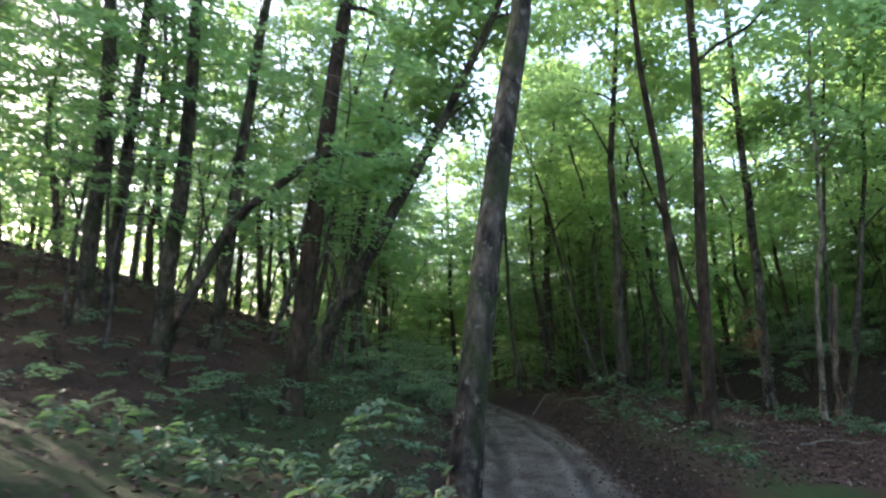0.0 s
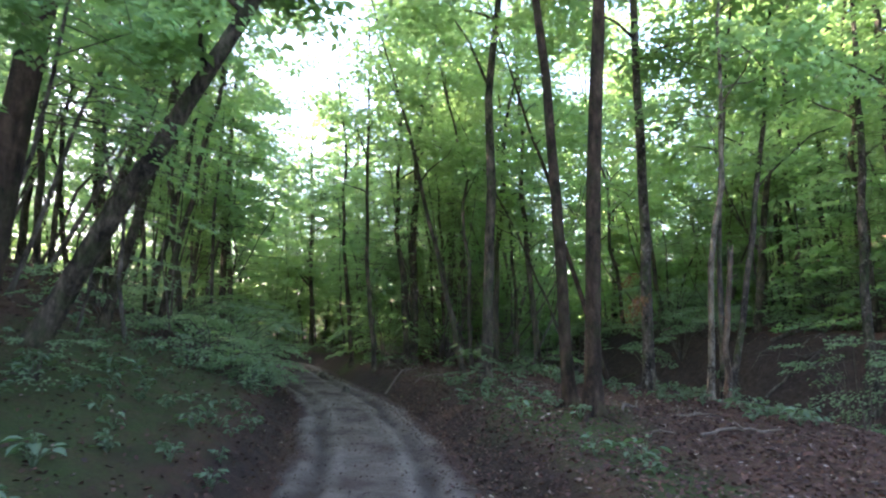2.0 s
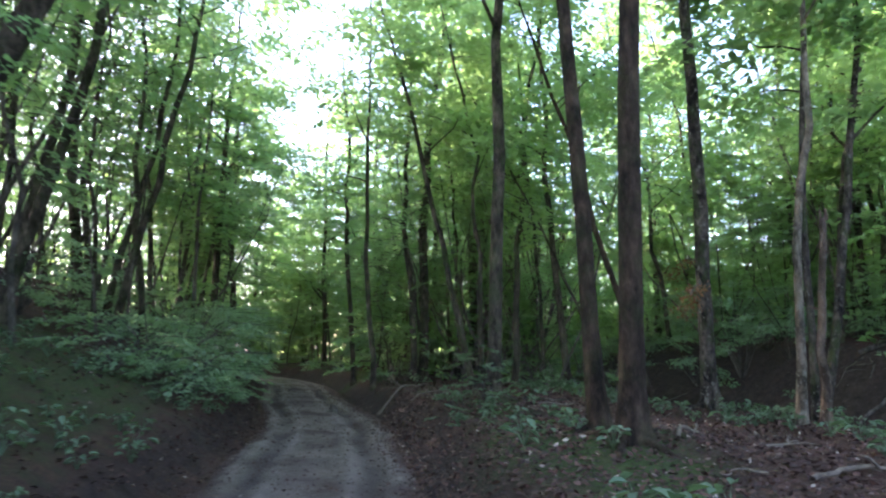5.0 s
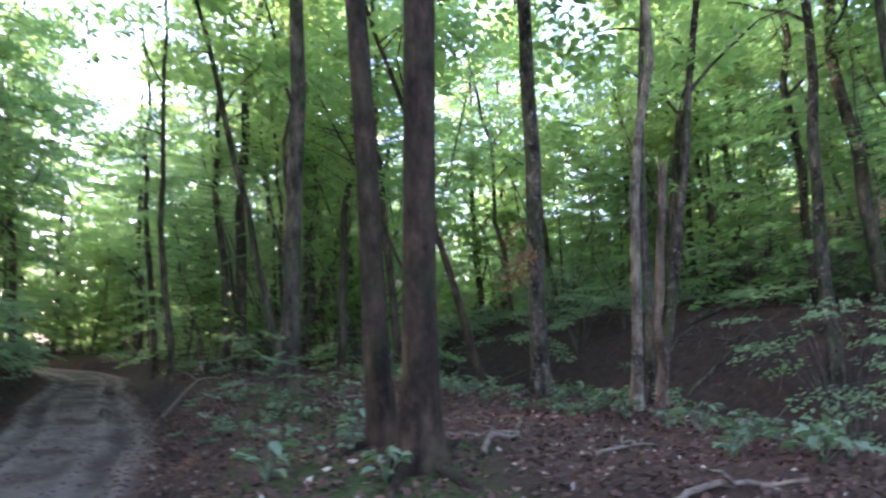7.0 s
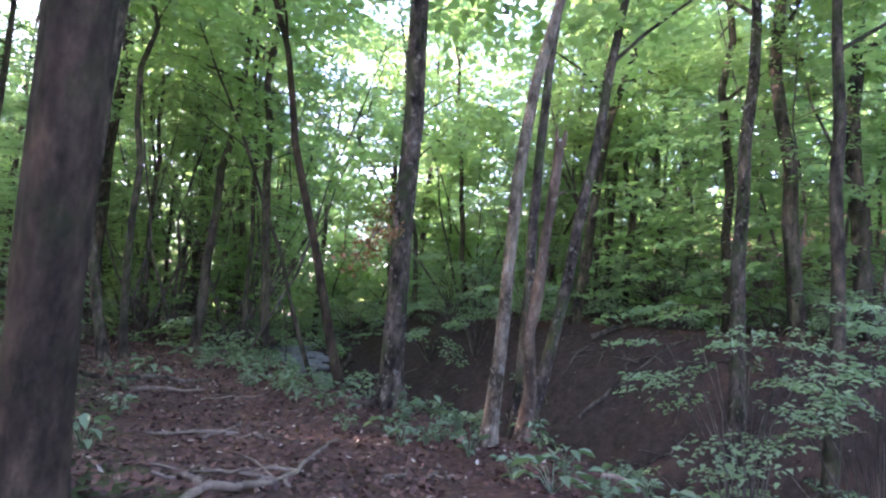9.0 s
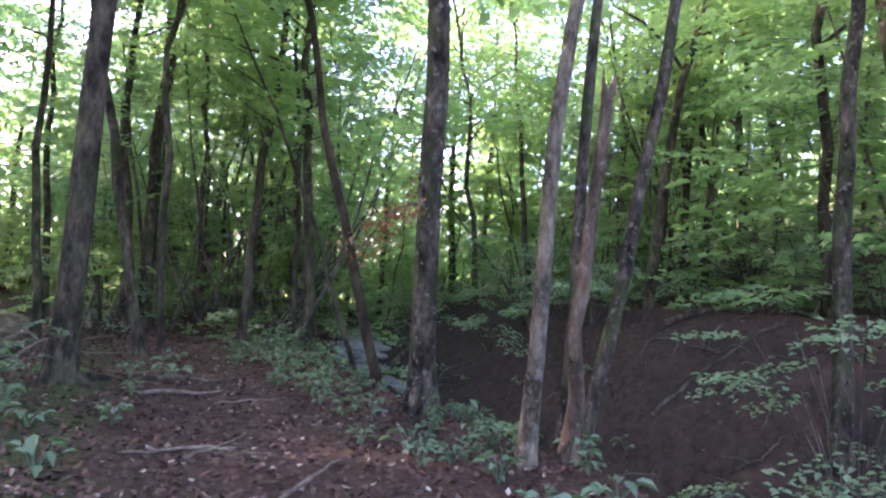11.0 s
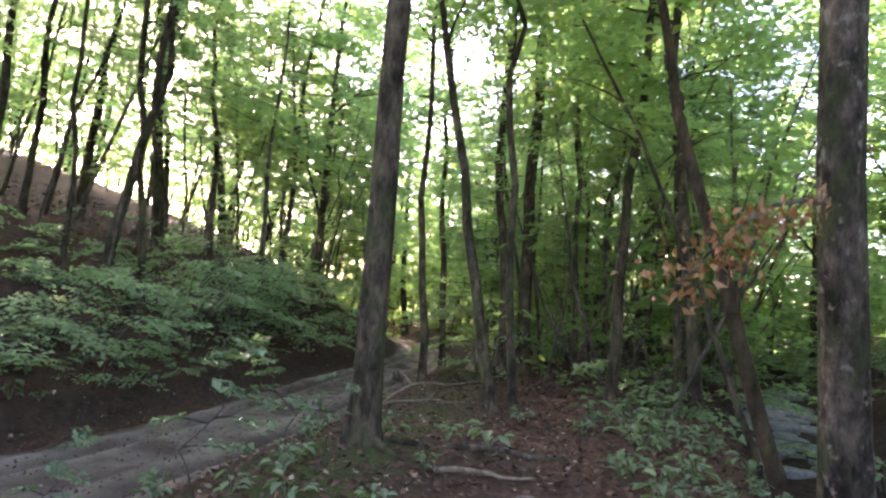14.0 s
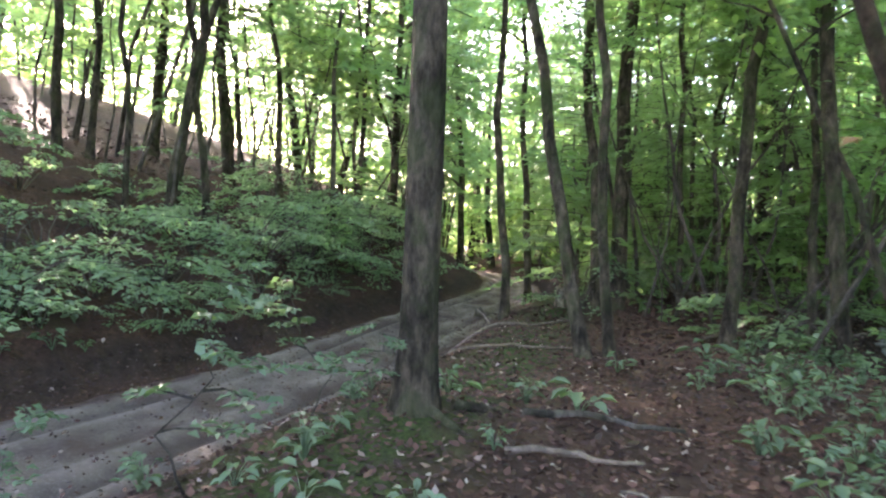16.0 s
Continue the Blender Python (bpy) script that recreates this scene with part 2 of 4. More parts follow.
def tube(points, radii, sides=8, lump=0.0, seed=0):
    """A round, tapering tube along points; lump makes it uneven."""
    points, radii = np.asarray(points, float), np.asarray(radii, float)
    rng = np.random.default_rng(seed)
    along = np.gradient(points, axis=0)
    along /= np.linalg.norm(along, axis=1, keepdims=True) + 1e-9
    side = np.cross(along, np.where(np.abs(along[:, 2:]) > 0.9, (1.0, 0, 0), (0, 0, 1.0)))
    side /= np.linalg.norm(side, axis=1, keepdims=True) + 1e-9
    other = np.cross(along, side)
    a = np.arange(sides) / sides * 2 * np.pi
    r = radii[:, None] * (1 + lump * rng.uniform(-1, 1, (len(points), sides)))
    ring = points[:, None] + r[..., None] * (np.cos(a)[None, :, None] * side[:, None] + np.sin(a)[None, :, None] * other[:, None])
    verts = np.concatenate([ring.reshape(-1, 3), points[-1:]])
    i, j = np.meshgrid(np.arange(len(points) - 1), np.arange(sides), indexing="ij")
    k = (j + 1) % sides
    faces = np.stack([i * sides + j, i * sides + k, (i + 1) * sides + k, (i + 1) * sides + j], -1).reshape(-1, 4)
    last = (len(points) - 1) * sides
    j = np.arange(0, sides, 2)
    cap = np.stack([last + j, last + (j + 1) % sides, last + (j + 2) % sides, np.full(len(j), len(verts) - 1)], -1)
    return verts, np.concatenate([faces, cap])


def joined(pieces):
    verts, faces, n = [], [], 0
    for v, f in pieces:
        verts.append(v), faces.append(f + n)
        n += len(v)
    return np.concatenate(verts), np.concatenate(faces)


def leaves(centres, ups, ways, length, width=0.55, fold=0.16):
    """One folded four-cornered leaf at each centre."""
    ups = ups / (np.linalg.norm(ups, axis=1, keepdims=True) + 1e-9)
    ways = ways - (ways * ups).sum(1, keepdims=True) * ups
    ways /= np.linalg.norm(ways, axis=1, keepdims=True) + 1e-9
    side = np.cross(ups, ways)
    length = np.broadcast_to(np.asarray(length, float), (len(centres),))[:, None]
    base = centres - 0.5 * length * ways
    tip = centres + 0.5 * length * ways - 0.1 * length * ups
    a = centres + 0.5 * width * length * side + fold * length * ups - 0.06 * length * ways
    b = centres - 0.5 * width * length * side + fold * length * ups - 0.06 * length * ways
    verts = np.stack([base, a, tip, b], 1).reshape(-1, 3)
    return verts, np.arange(len(verts)).reshape(-1, 4)


def broad_leaves(centres, ups, ways, length, width=0.55, fold=0.12):
    """One six-cornered, folded and drooping leaf at each centre."""
    ups = ups / (np.linalg.norm(ups, axis=1, keepdims=True) + 1e-9)
    ways = ways - (ways * ups).sum(1, keepdims=True) * ups
    ways /= np.linalg.norm(ways, axis=1, keepdims=True) + 1e-9
    side = np.cross(ups, ways)
    length = np.broadcast_to(np.asarray(length, float), (len(centres),))[:, None]
    rows = []
    for along, across, lift in ((-0.5, 0, 0), (-0.2, 0.46, fold), (0.15, 0.42, fold), (0.5, 0, -0.16), (0.15, -0.42, fold), (-0.2, -0.46, fold)):
        rows.append(centres + length * (along * ways + across * width * side + lift * ups))
    verts = np.stack(rows, 1).reshape(-1, 3)
    k = np.arange(len(centres))[:, None] * 6
    return verts, np.concatenate([k + np.array([[0, 1, 2, 3]]), k + np.array([[0, 3, 4, 5]])])


def spray_plan(steps, rng):
    """Places and headings of the leaves of one flat twig, 1 long, along +x."""
    spots, heads = [], []
    for s in range(1, steps + 1):
        x = s / steps
        for sgn in (-1, 1):
            reach = 0.42 * math.sin(math.pi * min(1.0, 0.15 + x * 0.8)) * rng.uniform(0.7, 1.15)
            turn = radians(50) * sgn
            count = max(1, int(round(reach * steps * 0.75)))
            for c in range(count):
                d = reach * (c + 0.6) / count
                off = 0.045 * (1 if c % 2 else -1)
                spots.append((x * 0.95 + d * math.cos(turn) - off * math.sin(turn), d * math.sin(turn) + off * math.cos(turn), 0))
                heads.append((math.cos(turn + 0.7 * off / 0.045), math.sin(turn + 0.7 * off / 0.045), 0))
    return np.array(spots), np.array(heads)


def sprays(at, heading, droop, size, leaf, steps, rng, jitter=0.05, tilt=0.35, shape=leaves):
    """Leaves of many flat twigs: at (n, 3), heading (n) round z, droop (n), size (n)."""
    out = []
    for group in range(3):
        pick = np.arange(len(at)) % 3 == group
        if not pick.any():
            continue
        spots, heads = spray_plan(steps, rng)
        n, k = pick.sum(), len(spots)
        ch, sh, cd, sd = np.cos(heading[pick]), np.sin(heading[pick]), np.cos(droop[pick]), np.sin(droop[pick])
        ex = np.stack([ch * cd, sh * cd, -sd], -1)
        ey = np.stack([-sh, ch, 0 * ch], -1)
        ez = np.cross(ex, ey)
        sag = -0.12 * (spots[:, 0] ** 2)
        c = at[pick][:, None] + size[pick][:, None, None] * (spots[None, :, :1] * ex[:, None] + spots[None, :, 1:2] * ey[:, None] + sag[None, :, None] * ez[:, None])
        c = (c + rng.normal(0, jitter, (n, k, 3)) * size[pick][:, None, None]).reshape(-1, 3)
        h = (heads[None, :, :1] * ex[:, None] + heads[None, :, 1:2] * ey[:, None]).reshape(-1, 3)
        u = (ez[:, None] + rng.normal(0, tilt, (n, k, 3))).reshape(-1, 3)
        keep = rng.random(len(c)) < 0.9
        out.append(shape(c[keep], u[keep], (h + rng.normal(0, 0.25, h.shape))[keep], (leaf * rng.uniform(0.65, 1.25, len(c)))[keep]))
    return joined(out)


def bent_line(start, lean, tall, sway, rng, steps=12):
    t = np.linspace(0, 1, steps)
    wave = np.cumsum(rng.normal(0, 1, (steps, 2)), 0)
    wave -= wave[:1] + t[:, None] * 0.6 * (wave[-1:] - wave[:1])
    xy = np.array(start[:2]) + tall * t[:, None] * np.array(lean) + sway * wave * np.sin(np.pi * np.minimum(1, t * 1.2))[:, None]
    return np.column_stack([xy, start[2] + tall * t])


# ---- ground and road ----


def grid(xs, ys):
    gx, gy = np.meshgrid(xs, ys)
    i, j = np.meshgrid(np.arange(len(ys) - 1), np.arange(len(xs) - 1), indexing="ij")
    w = len(xs)
    faces = np.stack([i * w + j, i * w + j + 1, (i + 1) * w + j + 1, (i + 1) * w + j], -1).reshape(-1, 4)
    return gx.ravel(), gy.ravel(), faces


def spaced(low, fine_low, fine_high, high, step):
    """Even steps in the middle, growing ones outside."""
    mid = list(np.arange(fine_low, fine_high, step))
    for sign, edge, end in ((1, fine_high, high), (-1, fine_low, low)):
        v, s = edge, step
        out = []
        while sign * (end - v) > 0:
            out.append(v)
            s *= 1.13
            v += sign * s
        out.append(end)
        mid = mid + out if sign > 0 else out[::-1][:-1] + mid
    return np.array(mid)


gx, gy, gf = grid(spaced(-600, -9, 13, 600, 0.11), spaced(-600, -6, 24, 900, 0.13))
gz = height(gx, gy)
on_road = np.abs(gx - road_x(gy) - 0.15) < 1.1
ground = tagged(new("ground", mesh_of("ground", np.column_stack([gx, gy, gz - 0.1 * on_road]), gf, GROUND)),
                "brown leaf-littered forest floor with moss and bare earth", "ground", kind="structure")
u = gx - road_x(gy)
side_g = gx - gully_x(gy)
moss = np.exp(-((u - 2.9) / 0.8) ** 2) + 0.85 * np.exp(-((u + 3.6) / 1.9) ** 4) * ease((13.0 - gy) / 4.0) + 0.8 * np.exp(-((gx - 1.2) ** 2 + (gy - 6.2) ** 2) / 1.5) + 0.9 * np.exp(-((gx + 3.0) ** 2 + (gy - 20.6) ** 2) / 1.2)
earth = np.clip(ease((side_g + 2.4) / 0.8) * ease((4.6 - side_g) / 0.8) + np.exp(-((u - 1.6) / 0.55) ** 4) + 0.9 * np.exp(-((u + 1.45) / 0.35) ** 2), 0, 1)
for attr, values in (("moss", moss), ("earth", earth)):
    a = ground.data.attributes.new(attr, "FLOAT", "POINT")
    a.data.foreach_set("value", np.clip(values, 0, 1).astype(np.float32))


def rut_gap(v, y):
    """Distance from the nearer of the two wandering wheel ruts."""
    left = v + 0.62 + 0.14 * ripple(v * 0, y, 1.8, 8)
    right = v - 0.82 + 0.16 * ripple(v * 0, y, 1.6, 9)
    return np.minimum(np.abs(left), np.abs(right))


rv, ry, rf = grid(np.linspace(-1.5, 1.9, 96), spaced(-40, -8, 28, 90, 0.11))
rx = rv + road_x(ry)
rut = rut_gap(rv, ry)
worn = np.clip(0.85 + 0.5 * ripple(rx, ry, 1.6, 7), 0.3, 1.2)
edge = ease((np.abs(rv - 0.2) - 1.2 + 0.22 * ripple(rx, ry, 0.7, 11)) / 0.35)
rz = -0.185 + 0.008 * ripple(rx, ry, 0.9, 5) - 0.06 * worn * np.exp(-(rut / 0.13) ** 2) + 0.03 * worn * np.exp(-((rut - 0.27) / 0.1) ** 2)
rz += 0.6 * ease((1.0 - ry) / 4.5) + 0.035 * np.exp(-(rv / 0.3) ** 2) * (0.6 + ripple(rx, ry, 0.9, 14)) + 0.008 * ripple(rx, ry, 0.5, 3) + 0.006 * ripple(rx, ry, 0.24, 4) - 0.12 * edge
road = tagged(new("road", mesh_of("road", np.column_stack([rx, ry, rz]), rf, DIRT)), "rutted dirt forest track of grey-brown trodden earth", "dirt track", kind="structure")
damp = np.clip(0.75 * np.exp(-(rut / 0.11) ** 2) * worn * np.clip(0.6 + ripple(rx, ry, 1.1, 21), 0, 1) + 0.4 * np.clip(ripple(rx, ry, 0.9, 12), 0, 1) * np.exp(-(rut / 0.3) ** 2), 0, 1)
road.data.attributes.new("damp", "FLOAT", "POINT").data.foreach_set("value", damp.astype(np.float32))
dry = np.clip(0.6 * np.exp(-((rut - 0.26) / 0.1) ** 2) * np.clip(0.75 + 0.8 * ripple(rx, ry, 0.8, 19), 0, 1), 0, 1)
road.data.attributes.new("dry", "FLOAT", "POINT").data.foreach_set("value", dry.astype(np.float32))
verge = np.clip(ease((np.abs(rv - 0.16) - 0.92 + 0.3 * ripple(rx, ry, 0.5, 15) + 0.2 * ripple(rx, ry, 1.7, 16)) / 0.4) + 0.55 * np.clip(ripple(rx, ry, 0.45, 17), 0, 1) * np.exp(-((rv + 0.1) / 0.3) ** 2), 0, 1)
road.data.attributes.new("verge", "FLOAT", "POINT").data.foreach_set("value", verge.astype(np.float32))

# ---- trees ----


def limb_set(line, radii, low, count, rng, reach):
    """Limbs that leave a trunk above a height, with their ends."""
    pieces, ends = [], []
    for k in range(count):
        f = low + (0.97 - low) * (k + rng.random()) / count
        i = f * (len(line) - 1)
        at = np.array([np.interp(i, np.arange(len(line)), line[:, c]) for c in range(3)])
        r = np.interp(i, np.arange(len(line)), radii)
        a = rng.uniform(0, 2 * np.pi)
        long = reach * rng.uniform(0.6, 1.1) * (1.15 - 0.6 * f)
        rise = rng.uniform(0.25, 0.9)
        s = np.linspace(0, 1, 5)[:, None]
        p = at + long * np.array([np.cos(a), np.sin(a), 0]) * s + np.array([0, 0, long * rise]) * s**0.8 + rng.normal(0, 0.05 * long, (5, 3)) * s
        pieces.append(tube(p, np.linspace(0.45 * r, 0.1 * r, 5) + 0.004, 5))
        ends.append(p)
    return pieces, ends


def crown_from(ends, top, reach, count, leaf, steps, rng, size):
    """Flat leafy twigs along the limbs and round the top."""
    at = []
    for k in range(count):
        p = ends[k % len(ends)]
        s = rng.uniform(0.3, 1.0) * 4
        at.append([np.interp(s, np.arange(5), p[:, c]) for c in range(3)] + rng.normal(0, 0.3, 3) * (1, 1, 0.8) * reach * 0.35)
    at = np.array(at)
    heading = np.arctan2(at[:, 1] - top[1], at[:, 0] - top[0]) + rng.normal(0, 0.8, count)
    return sprays(at, heading, rng.uniform(-0.15, 0.35, count), rng.uniform(0.7, 1.25, count) * size, leaf, steps, rng)


def tree(x, y, thick, lean=(0.0, 0.0), tall=14.0, low=0.45, wood=None, leafy=170, seed=1, label="", sway=0.05, flare=1.5, group="", leaf=0.2, limbs=9, reach=2.6, sides=10, roots=0):
    """A forest tree: trunk with root flare and limbs, and a crown of leafy twigs."""
    rng = np.random.default_rng(seed)
    base = tagged(new("tree"), label or "slim grey-brown forest tree with a green leafy crown", "tree", group)
    z = float(height(x, y))
    base.location = (x, y, z - 0.06)
    line = bent_line((0, 0, 0), lean, tall, sway, rng, 16)
    t = np.linspace(0, 1, 16)
    fine = np.concatenate([[0, 0.012, 0.03, 0.05], t[1:]])
    line = np.column_stack([np.interp(fine, t, line[:, c]) for c in range(3)])
    radii = 0.5 * thick * ((1 - fine) ** 0.8 * 0.95 + 0.05)
    radii = radii * (1 + (flare - 1) * np.exp(-fine * tall / 0.22))
    pieces, ends = limb_set(line, radii, low, limbs, rng, reach)
    part("trunk", mesh_of("trunk", *tube(line, radii, sides, 0.06, seed), wood or BARK), base)
    for v, f in pieces:
        part("limb", mesh_of("limb", v, f, wood or BARK), base)
    for k in range(roots):
        a = 6.28 * (k + rng.uniform(0.1, 0.9)) / roots
        s = np.linspace(0.3, 1, 7)
        far = thick * rng.uniform(2.0, 3.6)
        px, py = far * s * np.cos(a + 0.4 * s), far * s * np.sin(a + 0.4 * s)
        pz = height(x + px, y + py) - z + 0.06 + 0.1 * thick * (1 - s) * 3 - 0.03 * s
        part("root", mesh_of("root", *tube(np.column_stack([px, py, pz]), thick * (0.2 - 0.16 * s), 7, 0.1, k), wood or BARK), base)
    leafy = int((0.42 if x < -3 else 1.0) * leafy)
    if leafy:
        part("crown", mesh_of("crown", *crown_from(ends, line[-1], reach, leafy, leaf, 9, rng, 1.5), LEAF_HIGH), base)
    return base


# the pair of old trees on the bank beside the track
tree(1.53, 5.84, 0.25, (-0.005, -0.08), 17, 0.5, BARK_RED, 170, 11, "straight reddish-brown tree with mossy roots on the bank", 0.03, 1.9, limbs=8, roots=6, sides=12)
tree(1.36, 6.42, 0.2, (-0.06, 0.01), 16, 0.5, BARK_RED, 150, 12, "leaning reddish-brown tree beside a straight one on the bank", 0.03, 1.7, limbs=8, roots=4)
tree(4.0, 9.78, 0.25, (-0.06, -0.1), 16, 0.5, BARK_MOSS, 170, 13, "mossy blotched grey tree at the gully edge", 0.04, 1.8, roots=5, sides=14)
tree(4.42, 8.05, 0.125, (0.045, -0.063), 12, 0.5, BARK_PALE, 60, 14, "pale lichen-covered twin stem at the gully edge", 0.05, 1.6, reach=1.6)
tree(4.95, 8.65, 0.12, (0.06, -0.03), 12, 0.5, BARK_MOSS, 60, 30, "dark slender stem behind the pale ones at the gully edge", 0.04, 1.4, reach=1.6)
tree(5.3, 9.3, 0.16, (0.15, -0.04), 13, 0.5, BARK_MOSS, 80, 16, "leaning spotted grey tree on the gully bank", 0.05, 1.4, reach=1.8)
tree(0.59, 10.45, 0.26, (0.045, -0.03), 16, 0.5, BARK, 170, 17, "dark straight grey tree between track and gully", 0.04, 1.6, roots=3, sides=12)
tree(0.5, 13.95, 0.17, (-0.25, 0.03), 13, 0.5, BARK, 90, 18, "slim leaning grey tree with a forked neighbour", 0.04, 1.4, reach=2.0)
tree(0.74, 14.15, 0.13, (-0.12, -0.02), 12, 0.5, BARK, 70, 19, "slim dark tree bending over its neighbour", 0.13, 1.4, reach=1.8)
tree(1.1, 25.75, 0.48, (-0.015, 0.0), 18, 0.5, BARK, 170, 20, "stout grey tree on the level ground", 0.05, 1.5)
tree(3.02, 15.9, 0.21, (-0.06, 0.0), 14, 0.5, BARK, 90, 21, "dark tree at the brink of the gully", 0.06, 1.5, reach=2.0)
tree(3.9, 12.0, 0.15, (-0.28, 0.06), 11, 0.55, BARK_RED, 60, 22, "reddish tree leaning over the stream bank", 0.05, 1.4, reach=1.8)
tree(4.2, 14.2, 0.1, (-0.42, 0.1), 10, 0.55, BARK, 40, 31, "thin grey tree leaning across its neighbours at the stream", 0.05, 1.3, reach=1.6)
# the mossy tree and its neighbours beside the start of the track
tree(-2.2, -2.85, 0.2, (0.1, 0.25), 14, 0.5, BARK_MOSS, 70, 23, "mossy lichen-flecked tree at the edge of the track", 0.05, 1.7, sides=16)
tree(-5.6, 3.4, 0.36, (0.105, 0.03), 16, 0.5, BARK_RED, 120, 24, "straight dark brown tree on the bank", 0.03, 1.4)
tree(-6.3, 5.8, 0.34, (0.56, -0.08), 10, 0.45, BARK, 460, 25, "grey tree leaning far out over the track", 0.03, 1.4, reach=1.8)
tree(-10.0, 4.1, 0.34, (0.03, 0.0), 16, 0.5, BARK, 120, 27, "stout grey tree on the hillside")
tree(-10.1, 4.9, 0.28, (0.08, 0.0), 16, 0.5, BARK, 120, 28, "grey tree beside a stouter one on the hillside")
tree(-6.9, 9.0, 0.2, (0.24, 0.02), 13, 0.5, BARK, 90, 29, "leaning dark tree on the hillside")


def snag(x, y, thick, tall, lean, wood, seed, label):
    """A dead stem that has broken off."""
    rng = np.random.default_rng(seed)
    base = tagged(new("broken_stem"), label, "dead tree")
    base.location = (x, y, float(height(x, y)) - 0.05)
    t = np.linspace(0, 1, 12)
    line = bent_line((0, 0, 0), lean, tall, 0.03, rng, 12)
    v, f = tube(line, 0.5 * thick * (1 - 0.3 * t) * (1 + 0.6 * np.exp(-t * tall / 0.15)), 10, 0.07, seed)
    v[-11:-1, 2] += rng.uniform(-0.12, 0.16, 10)
    part("trunk", mesh_of("trunk", v, f, wood), base)
    for k in range(4):
        a = 1.6 * k + rng.uniform(0, 0.8)
        foot = line[-1] + 0.3 * thick * np.array([math.cos(a), math.sin(a), -0.6])
        tip = foot + np.array([0.02 * math.cos(a), 0.02 * math.sin(a), rng.uniform(0.14, 0.3)])
        part("splinter", mesh_of("splinter", *tube(np.array([foot, 0.5 * (foot + tip), tip]), [0.2 * thick, 0.13 * thick, 0.02 * thick], 5, 0.2, k), wood), base, "torn reddish-brown splinter")
    for k in range(3):
        i, a = 3 + 3 * k, rng.uniform(0, 6.28)
        out = np.array([math.cos(a), math.sin(a), 0.5])
        part("branch_stub", mesh_of("branch_stub", *tube(np.array([line[i], line[i] + 0.09 * out, line[i] + 0.16 * out]), [0.02, 0.015, 0.008], 6, 0.1, k), wood), base)


snag(4.74, 8.05, 0.125, 2.75, (0.05, -0.04), BARK_PINK, 15, "pinkish-brown barkless stem broken off above the gully edge")


def arched_tree(x, y, seed):
    """A stem that bends over in a wide arch."""
    base = tagged(new("tree"), "dark bent tree arching over the slope", "tree")
    base.location = (x, y, float(height(x, y)) - 0.1)
    s = np.linspace(0, 1, 14)
    line = np.column_stack([4.0 * s**1.25, -0.5 * s, 3.5 * np.sin(s * 1.85) ** 0.85])
    line[:, 2] += 0.06 * np.sin(s * 19)
    part("trunk", mesh_of("trunk", *tube(line, 0.1 * (1 - 0.75 * s) + 0.008, 8, 0.06, seed), BARK), base)
    rng = np.random.default_rng(seed)
    at = line[5 + np.arange(40) % 9] + rng.normal(0, 0.25, (40, 3))
    part("crown", mesh_of("crown", *sprays(at, rng.uniform(0, 6.28, 40), rng.uniform(0, 0.4, 40), rng.uniform(0.6, 1.0, 40), 0.11, 10, rng), LEAF), base)


arched_tree(-7.5, 2.7, 26)
tree(-8.6, 4.4, 0.34, (0.07, 0.0), 16, 0.5, BARK, 120, 27, "stout grey tree on the hillside")
tree(-8.0, 5.3, 0.28, (0.12, 0.0), 16, 0.5, BARK, 120, 28, "grey tree beside a stouter one on the hillside")
tree(-7.9, 10.4, 0.2, (0.2, 0.0), 13, 0.5, BARK, 90, 29, "leaning dark tree on the hillside")
# trees ahead on the level ground
for k, (x, y, thick, lx) in enumerate(((-0.85, 19.3, 0.34, 0.05), (-1.1, 18.8, 0.22, -0.01), (-2.14, 17.0, 0.17, -0.03), (1.66, 16.3, 0.2, 0.09), (0.34, 19.6, 0.13, -0.07),
                                        (2.65, 17.3, 0.13, -0.06), (-3.7, 34.4, 0.42, -0.03), (-3.1, 34.9, 0.4, -0.03), (0.15, 22.1, 0.12, -0.1), (0.4, 22.3, 0.1, 0.05), (0.25, 22.45, 0.09, 0.16),
                                        (-3.1, 20.0, 0.18, -0.06), (2.45, 22.1, 0.18, 0.0), (-0.9, 28.0, 0.25, 0.03), (2.4, 29.0, 0.3, -0.04))):
    tree(x, y, thick, (lx, 0.0), 12 + 12 * thick, 0.5, BARK, 62, 40 + k, "", 0.11, 1.4, "trees on the level ground", reach=2.2)
# trees on the far side of the gully, near the brink
tree(8.65, 8.2, 0.19, (0.02, 0.0), 13, 0.55, BARK, 70, 32, "dark knotty tree standing in the gully side", 0.06, 1.5, reach=2.2)
tree(9.1, 10.0, 0.24, (0.03, 0.0), 14, 0.55, BARK_MOSS, 70, 33, "dark blotched tree on the far gully side", 0.05, 1.5, reach=2.2)
tree(11.4, 17.6, 0.15, (0.02, 0.0), 13, 0.45, BARK, 90, 34, "slim dark stem of a close pair on the far bank", 0.05, 1.4, reach=2.0)
tree(11.95, 17.5, 0.15, (0.04, 0.0), 13, 0.45, BARK, 90, 35, "slim leaning stem of a close pair on the far bank", 0.05, 1.4, reach=2.0)
